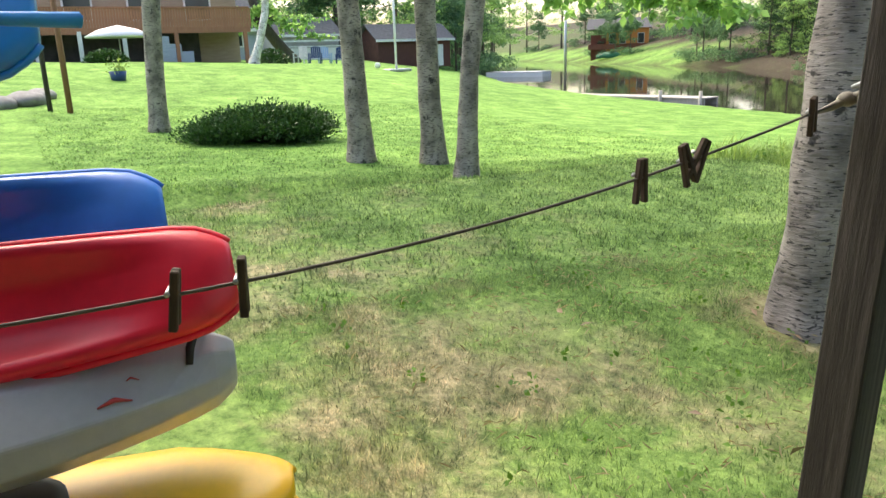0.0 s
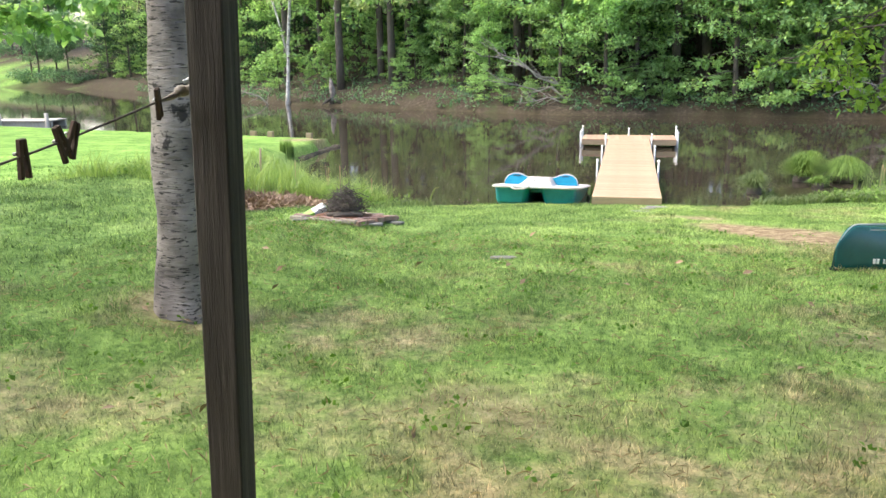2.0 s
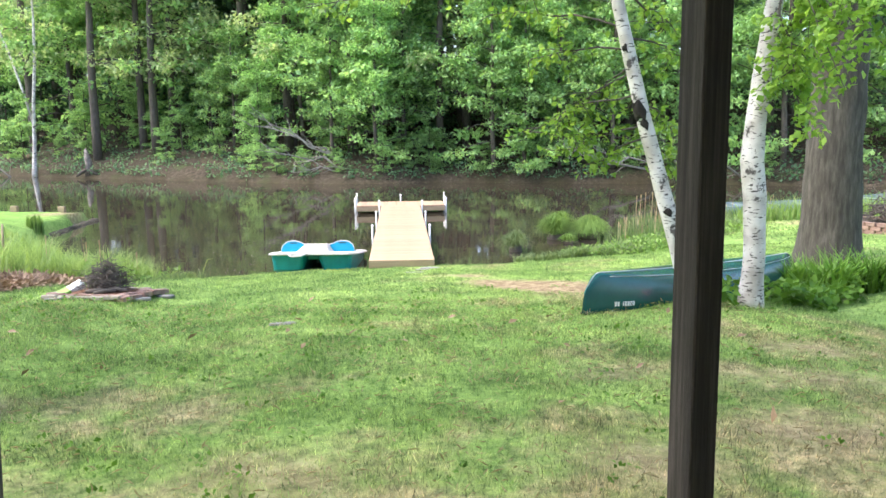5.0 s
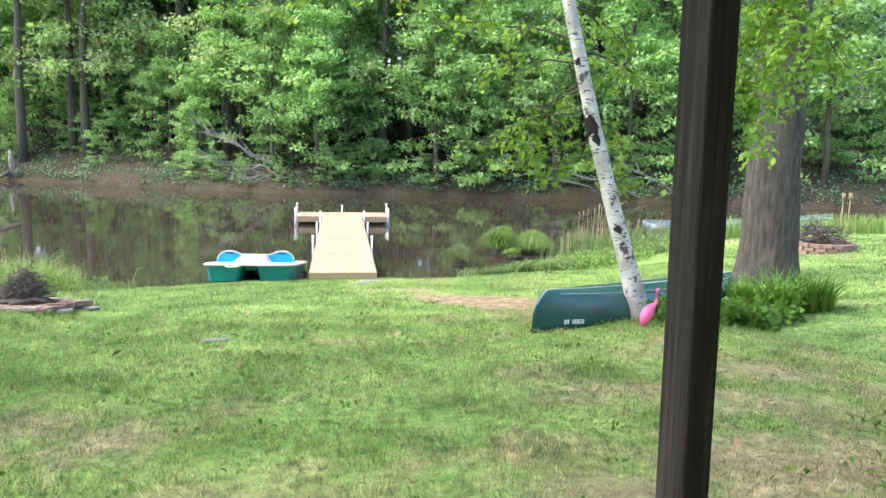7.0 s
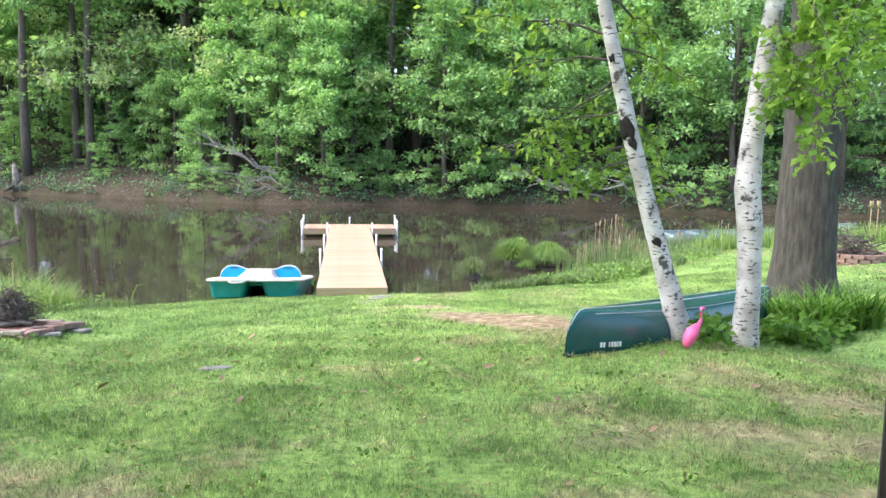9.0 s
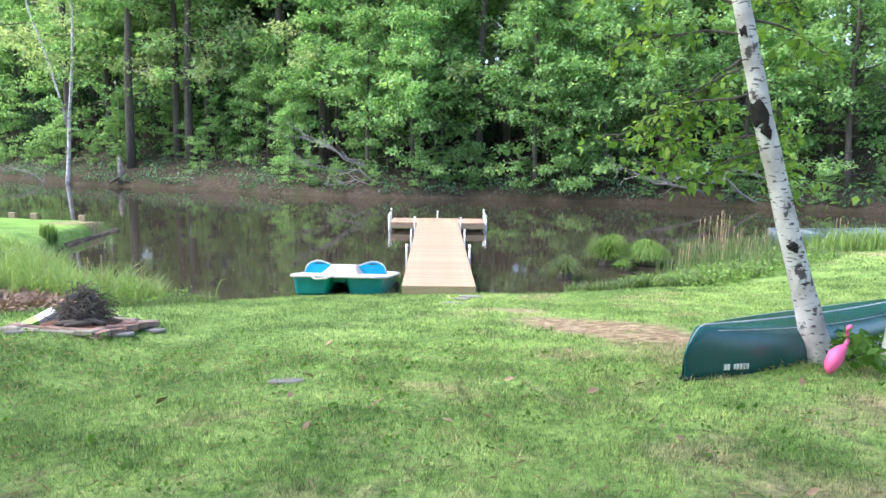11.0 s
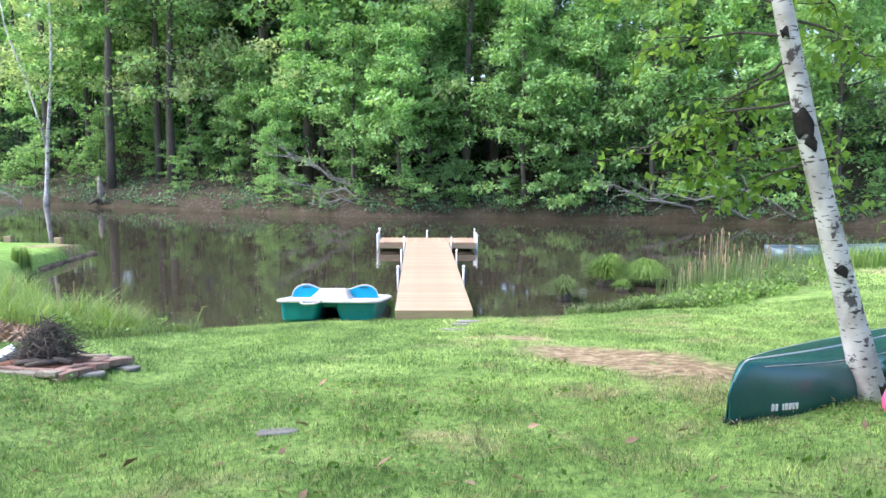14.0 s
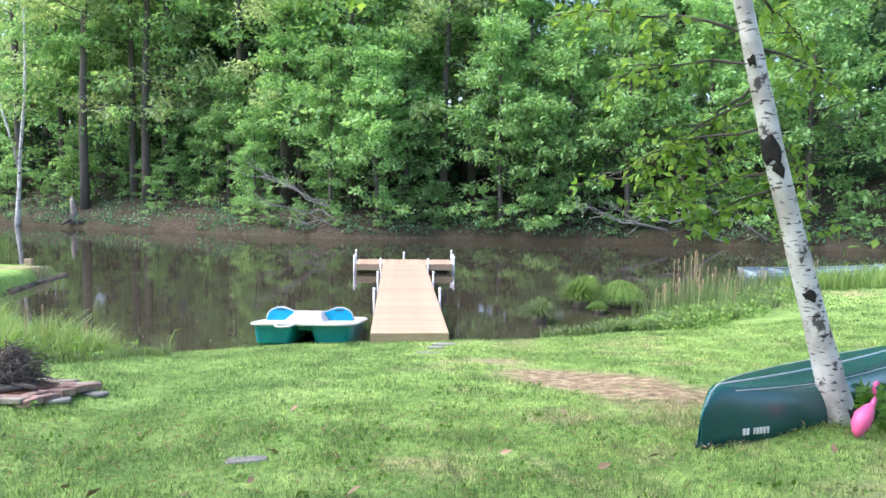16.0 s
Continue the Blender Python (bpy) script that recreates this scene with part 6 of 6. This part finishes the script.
TARP = plain("green_tarpaulin", (0.02, 0.16, 0.08), 0.5)
tp = thing("covered_boat", pose(-112, 87, 0.9, 0, 0, 45), "boat under a green tarpaulin on the far lawn", "boat")
part("cover", Geo().loft([ring_at(2.6, 1.0, 0, p=2.5), ring_at(2.5, 0.95, 0.5, p=2.5), ring_at(1.2, 0.3, 1.1, p=2.5)]), TARP, tp)

# docks, pole and furniture on the neighbours' lawn
plank_dock = thing("plank_dock", pose(-29.5, 14.6, 0.12, 0, 0, 10), "old grey plank dock along the neighbours' shore", "dock")
GREYW = surface("grey_planks", [(0.36, 0.33, 0.29), (0.52, 0.48, 0.43)], 2, 0.85, stretch=(6, 1, 1), tint=0.3)
pl = Geo().box(-0.14, 0.14, -0.7, 0.7, 0.16, 0.22, 0.005).mesh("plank", GREYW, False)
for k in range(30):
    ob = new("plank", pl)
    ob.parent, ob.location = plank_dock, (-4.35 + 0.3 * k, 0, 0)
part("beam", Geo().box(-4.5, 4.5, -0.62, -0.5, -0.2, 0.155), GREYW, plank_dock, smooth=False)
part("beam", Geo().box(-4.5, 4.5, 0.5, 0.62, -0.2, 0.155), GREYW, plank_dock, smooth=False)
for x in (2.2, 4.4):
    part("pile", Geo().tube([(x, -0.75, -0.8), (x, -0.75, 0.55)], 0.09, 8), GREYW, plank_dock, "grey wooden pile")
fl_dock = thing("floating_dock", pose(-70, 36, 0.02, 0, 0, 25), "white floating dock moored at the far shore", "dock")
part("float", Geo().box(-3.6, 3.6, -1, 1, -0.1, 0.45, 0.05), PALEW, fl_dock, smooth=False)
part("top", Geo().box(-3.6, 3.6, -1, 1, 0.46, 0.55, 0.02), GALV, fl_dock, "grey top", smooth=False)
pole = thing("martin_pole", Matrix.Translation((-40.0, 18.6, ground_z(-40.0, 16.5))), "tall thin galvanised pole at the shore", "pole")
part("shaft", Geo().tube([(0, 0, -0.8), (0, 0, 5.4)], 0.09, 10), GALV, pole)
bb = thing("basketball_hoop", Matrix.Translation((-34.5, 3.56, ground_z(-34.5, 3.56))), "white basketball pole on a low base on the lawn", "basketball hoop")
part("pole", Geo().tube([(0, 0, 0), (0, 0, 4.3)], 0.06, 10), PALEW, bb)
part("base", Geo().box(-0.5, 0.5, -0.6, 0.6, -0.02, 0.12, 0.03), GALV, bb, "grey base", smooth=False)
ball = thing("ball", Matrix.Translation((-35.5, 3.0, ground_z(-35.5, 3.0))), "small white ball lying on the lawn", "ball")
part("ball", Geo().ball((0, 0, 0.14), (0.15, 0.15, 0.15)), PALEW, ball)


def lawn_chair(x, y, turn, mat, label):
    root = thing("lawn_chair", pose(x, y, ground_z(x, y), 0, 0, turn), label, "chair", "chairs on the far lawn")
    part("seat", Geo().box(-0.3, 0.3, -0.3, 0.3, 0.33, 0.38, 0.01), mat, root, smooth=False)
    for k in range(5):
        part("back_slat", Geo().box(-0.3 + 0.125 * k, -0.2 + 0.125 * k, 0.28, 0.32, 0.35, 1.05 - 0.03 * abs(k - 2), 0.01), mat, root, smooth=False)
    for s in (-1, 1):
        part("armrest", Geo().box(s * 0.36 - 0.06, s * 0.36 + 0.06, -0.35, 0.3, 0.58, 0.61, 0.01), mat, root, smooth=False)
        for yy in (-0.28, 0.26):
            part("leg", Geo().box(s * 0.36 - 0.03, s * 0.36 + 0.03, yy - 0.04, yy + 0.04, -0.02, 0.58, 0.005), mat, root, smooth=False)


NAVY = plain("navy_plastic", (0.02, 0.05, 0.16), 0.5)
PALEB = plain("pale_blue_plastic", (0.30, 0.42, 0.62), 0.5)
for x, y, turn, mat, label in ((-45.5, 3.4, 60, NAVY, "navy blue slatted lawn chair"), (-46.2, 4.3, 80, PALEB, "pale blue slatted lawn chair"), (-45.6, 5.3, 110, NAVY, "navy blue slatted lawn chair"), (-47.0, 3.0, 40, PALEW, "white slatted lawn chair")):
    lawn_chair(x, y, turn, mat, label + " on the far lawn")
for x, y, r, h, mat, label in ((-21.2, -12.07, 0.07, 3.2, surface("brown_post", [(0.15, 0.07, 0.035), (0.24, 0.12, 0.06)], 4, 0.85, stretch=(8, 8, 1)), "brown wooden swing post on the lawn"), (-21.5, -12.5, 0.06, 3.0, POST, "thin grey wooden post on the lawn")):
    s = thing("lawn_post", Matrix.Translation((x, y, ground_z(x, y))), label, "post")
    part("post", Geo().tube([(0, 0, -0.2), (0, 0, h)], r, 8), mat, s)
for x, y, sx, sy, sz in ((-23.0, -13.0, 0.7, 0.5, 0.28), (-24.0, -12.6, 0.6, 0.4, 0.22), (-22.4, -13.6, 0.5, 0.4, 0.25)):
    s = thing("boulder", Matrix.Translation((x, y, ground_z(x, y))), "pale grey boulder bordering the lawn", "boulder", "boulders")
    g = Geo().ball((0, 0, 0.05), (sx, sy, sz), seg=16)
    v = g.v[0]
    v *= 1 + 0.18 * np.array([[noise.noise(Vector(q * 3.0))] for q in v])
    part("boulder", g, STONE, s)
pot = thing("planter", Matrix.Translation((-27.7, -10.1, ground_z(-27.7, -10.1))), "dark tub planter with yellow-green leaves", "planter")
part("tub", Geo().tube([(0, 0, -0.02), (0, 0, 0.3)], [0.22, 0.28], 14), NAVY, pot)
part("foliage", Geo().leaves(rw.normal(0, 0.14, (160, 3)) + (0, 0, 0.38), rw.normal(0, 1, (160, 3)), 0.12, rw), WEED, pot)
lb = trunk_tree("paper_birch", [(-38.0, -2.6, ground_z(-38, -2.6)), (-38.0, -2.2, 3.6), (-38.0, -1.8, 5.0), (-38.0, -1.4, 9.0)], [0.24, 0.2, 0.18, 0.1], BIRCH, "leaning white birch in front of the cedar deck", group="paper birches")
lt = trunk_tree("grey_tree", [(-52.0, 4.2, ground_z(-52, 4.2)), (-52.0, 3.0, 4.0), (-52.0, 2.0, 5.4), (-52.0, 1.0, 9.0)], [0.45, 0.38, 0.34, 0.2], BARK, "thick leaning dark trunk beside the lawn chairs", group="grey trees on the lawn")
limbs_with_leaves(lt, [((-52, 2, 5.4), (-51 + 2 * math.cos(a), 2 + 4 * math.sin(a), 5.2 + math.cos(2 * a))) for a in np.linspace(0, 6, 9)], 0.26, 40, LEAF_FAR, BARK, r2, 0.8, 0.08, 0.6, 9)
for x, y, sx, sy, sz in ((-41.2, -0.8, 1.0, 1.1, 0.7), (-36.5, -9.5, 0.6, 0.9, 0.5)):
    s = thing("garden_shrub", Matrix.Translation((x, y, ground_z(x, y))), "rounded dark green garden shrub by the house", "bush", "garden shrubs")
    q = rw.normal(0, 1, (1500, 3))
    q /= np.linalg.norm(q, axis=1)[:, None]
    q[:, 2] = np.abs(q[:, 2])
    part("stem", Geo().tube([(0, 0, -0.1), (0, 0, sz * 0.6)], [0.06, 0.02], 6), BARK, s)
    part("leaves", Geo().leaves(q * np.array([sx, sy, sz]) * (0.55 + 0.5 * rw.random((1500, 1))), q, 0.16, rw), LEAF_YEW, s)

# ---- grass ----
GRASS = grass_mat()


def lawn_patch(x0, x1, y0, y1, per, h, w, seed, keep=None):
    """Mown blades scattered over a stretch of lawn, thin where it is dry."""
    r = np.random.default_rng(seed)
    n = int((x1 - x0) * (y1 - y0) * per)
    x, y = r.uniform(x0, x1, n), r.uniform(y0, y1, n)
    s = np.interp(x, SHORE_X, SHORE_Y) - y
    ok = s > 0.12
    thin = np.sin(x * 1.9 + np.sin(y * 1.3) * 2) * np.sin(y * 2.3 + np.cos(x * 1.7) * 1.5) * 0.25 + 0.75
    ok &= r.random(n) < thin
    for cx, cy, rx, ry, turn in ((1.68, -4.75, 1.3, 0.6, -55), (0.95, -3.2, 0.45, 0.22, -30), (-3.25, -5.45, 0.4, 0.4, 0), (-5.15, -3.7, 0.5, 1.8, 6), (-2.7, -9.5, 0.4, 0.35, 0)):
        c, sn = math.cos(radians(turn)), math.sin(radians(turn))
        u, v = (x - cx) * c + (y - cy) * sn, -(x - cx) * sn + (y - cy) * c
        ok &= ((u / rx) ** 2 + (v / ry) ** 2 + r.normal(0, 0.2, n) > 1.0)
    for cx, cy, rx, ry in DRY:
        ok &= (((x - cx) / rx) ** 2 + ((y - cy) / ry) ** 2 + r.normal(0, 0.5, n) > 0.8) | (r.random(n) < 0.3)
    x, y = x[ok], y[ok]
    n = len(x)
    tuft = 0.7 + 0.6 * (np.sin(x * 5.1 + y * 3.7) * np.sin(y * 4.3 - x * 2.9) * 0.5 + 0.5)
    hh = h * tuft * (0.5 + 0.8 * r.random(n))
    ang = r.random(n) * 2 * np.pi
    lean = hh * r.uniform(0.2, 1.3, n)
    z = height(x, y) - 0.012
    z = z + np.array([noise.noise(Vector((a * 0.55, b * 0.55, 3))) * 0.04 + noise.noise(Vector((a * 2.2, b * 2.2, 7))) * 0.012 for a, b in zip(x, y)]) * np.clip(z * 4, 0, 1)
    dx, dy = np.cos(ang), np.sin(ang)
    ww = w * (0.6 + 0.8 * r.random(n))
    p0 = np.stack([x - dy * ww, y + dx * ww, z], 1)
    p1 = np.stack([x + dy * ww, y - dx * ww, z], 1)
    p2 = np.stack([x + dx * lean, y + dy * lean, z + hh], 1)
    g = Geo()
    g.v.append(np.stack([p0, p1, p2], 1).reshape(-1, 3))
    b = np.arange(n) * 3
    g.f = list(zip(b, b + 1, b + 2))
    g.n = n * 3
    tagged(part("lawn_grass", g, GRASS, smooth=False), "short mown green lawn grass", "grass", kind="stuff")


lawn_patch(-4.2, 3.6, -12.6, -8.6, 9500, 0.04, 0.0024, 1)
lawn_patch(-4.6, 4.6, -8.6, -5.6, 7500, 0.04, 0.003, 2)
lawn_patch(-5.0, 7.0, -5.6, 0.6, 3400, 0.04, 0.0045, 3)
lawn_patch(-10.0, -4.2, -12.6, -2.5, 1500, 0.048, 0.0062, 4)
lawn_patch(-22.0, -10.0, -13.0, -1.0, 420, 0.04, 0.010, 7)
lawn_patch(4.6, 12.0, -9.0, -5.6, 1000, 0.042, 0.006, 5)
lawn_patch(7.0, 14.0, -5.6, 5.0, 500, 0.045, 0.010, 6)

g = Geo()
r = np.random.default_rng(77)
for k in range(260):
    cx, cy = r.uniform(-4.2, 3.6), r.uniform(-12.0, -5.0)
    n = 9
    x, y = cx + r.normal(0, 0.035, n), cy + r.normal(0, 0.035, n)
    g.leaves(np.stack([x, y, height(x, y) + 0.02 + 0.025 * r.random(n)], 1), np.column_stack([x - cx, y - cy, np.full(n, 0.01)]) * 20, 0.022 + 0.02 * r.random(n), r, -0.1, 0.7)
tagged(part("lawn_weeds", g, LILY), "small broad-leaved weeds scattered in the lawn", "weeds", kind="stuff")
g = Geo()
x, y = r.uniform(-4.2, 3.6, 5200), r.uniform(-12.2, -6.0, 5200)
g.leaves(np.stack([x, y, height(x, y) + 0.03 + 0.02 * r.random(5200)], 1), np.column_stack([r.normal(0, 1, (5200, 2)), np.zeros(5200)]), 0.035 + 0.04 * r.random(5200), r, 0.0, 0.09)
tagged(part("grass_clippings", g, STRAW), "dry straw-coloured grass clippings on the lawn", "grass", kind="stuff")
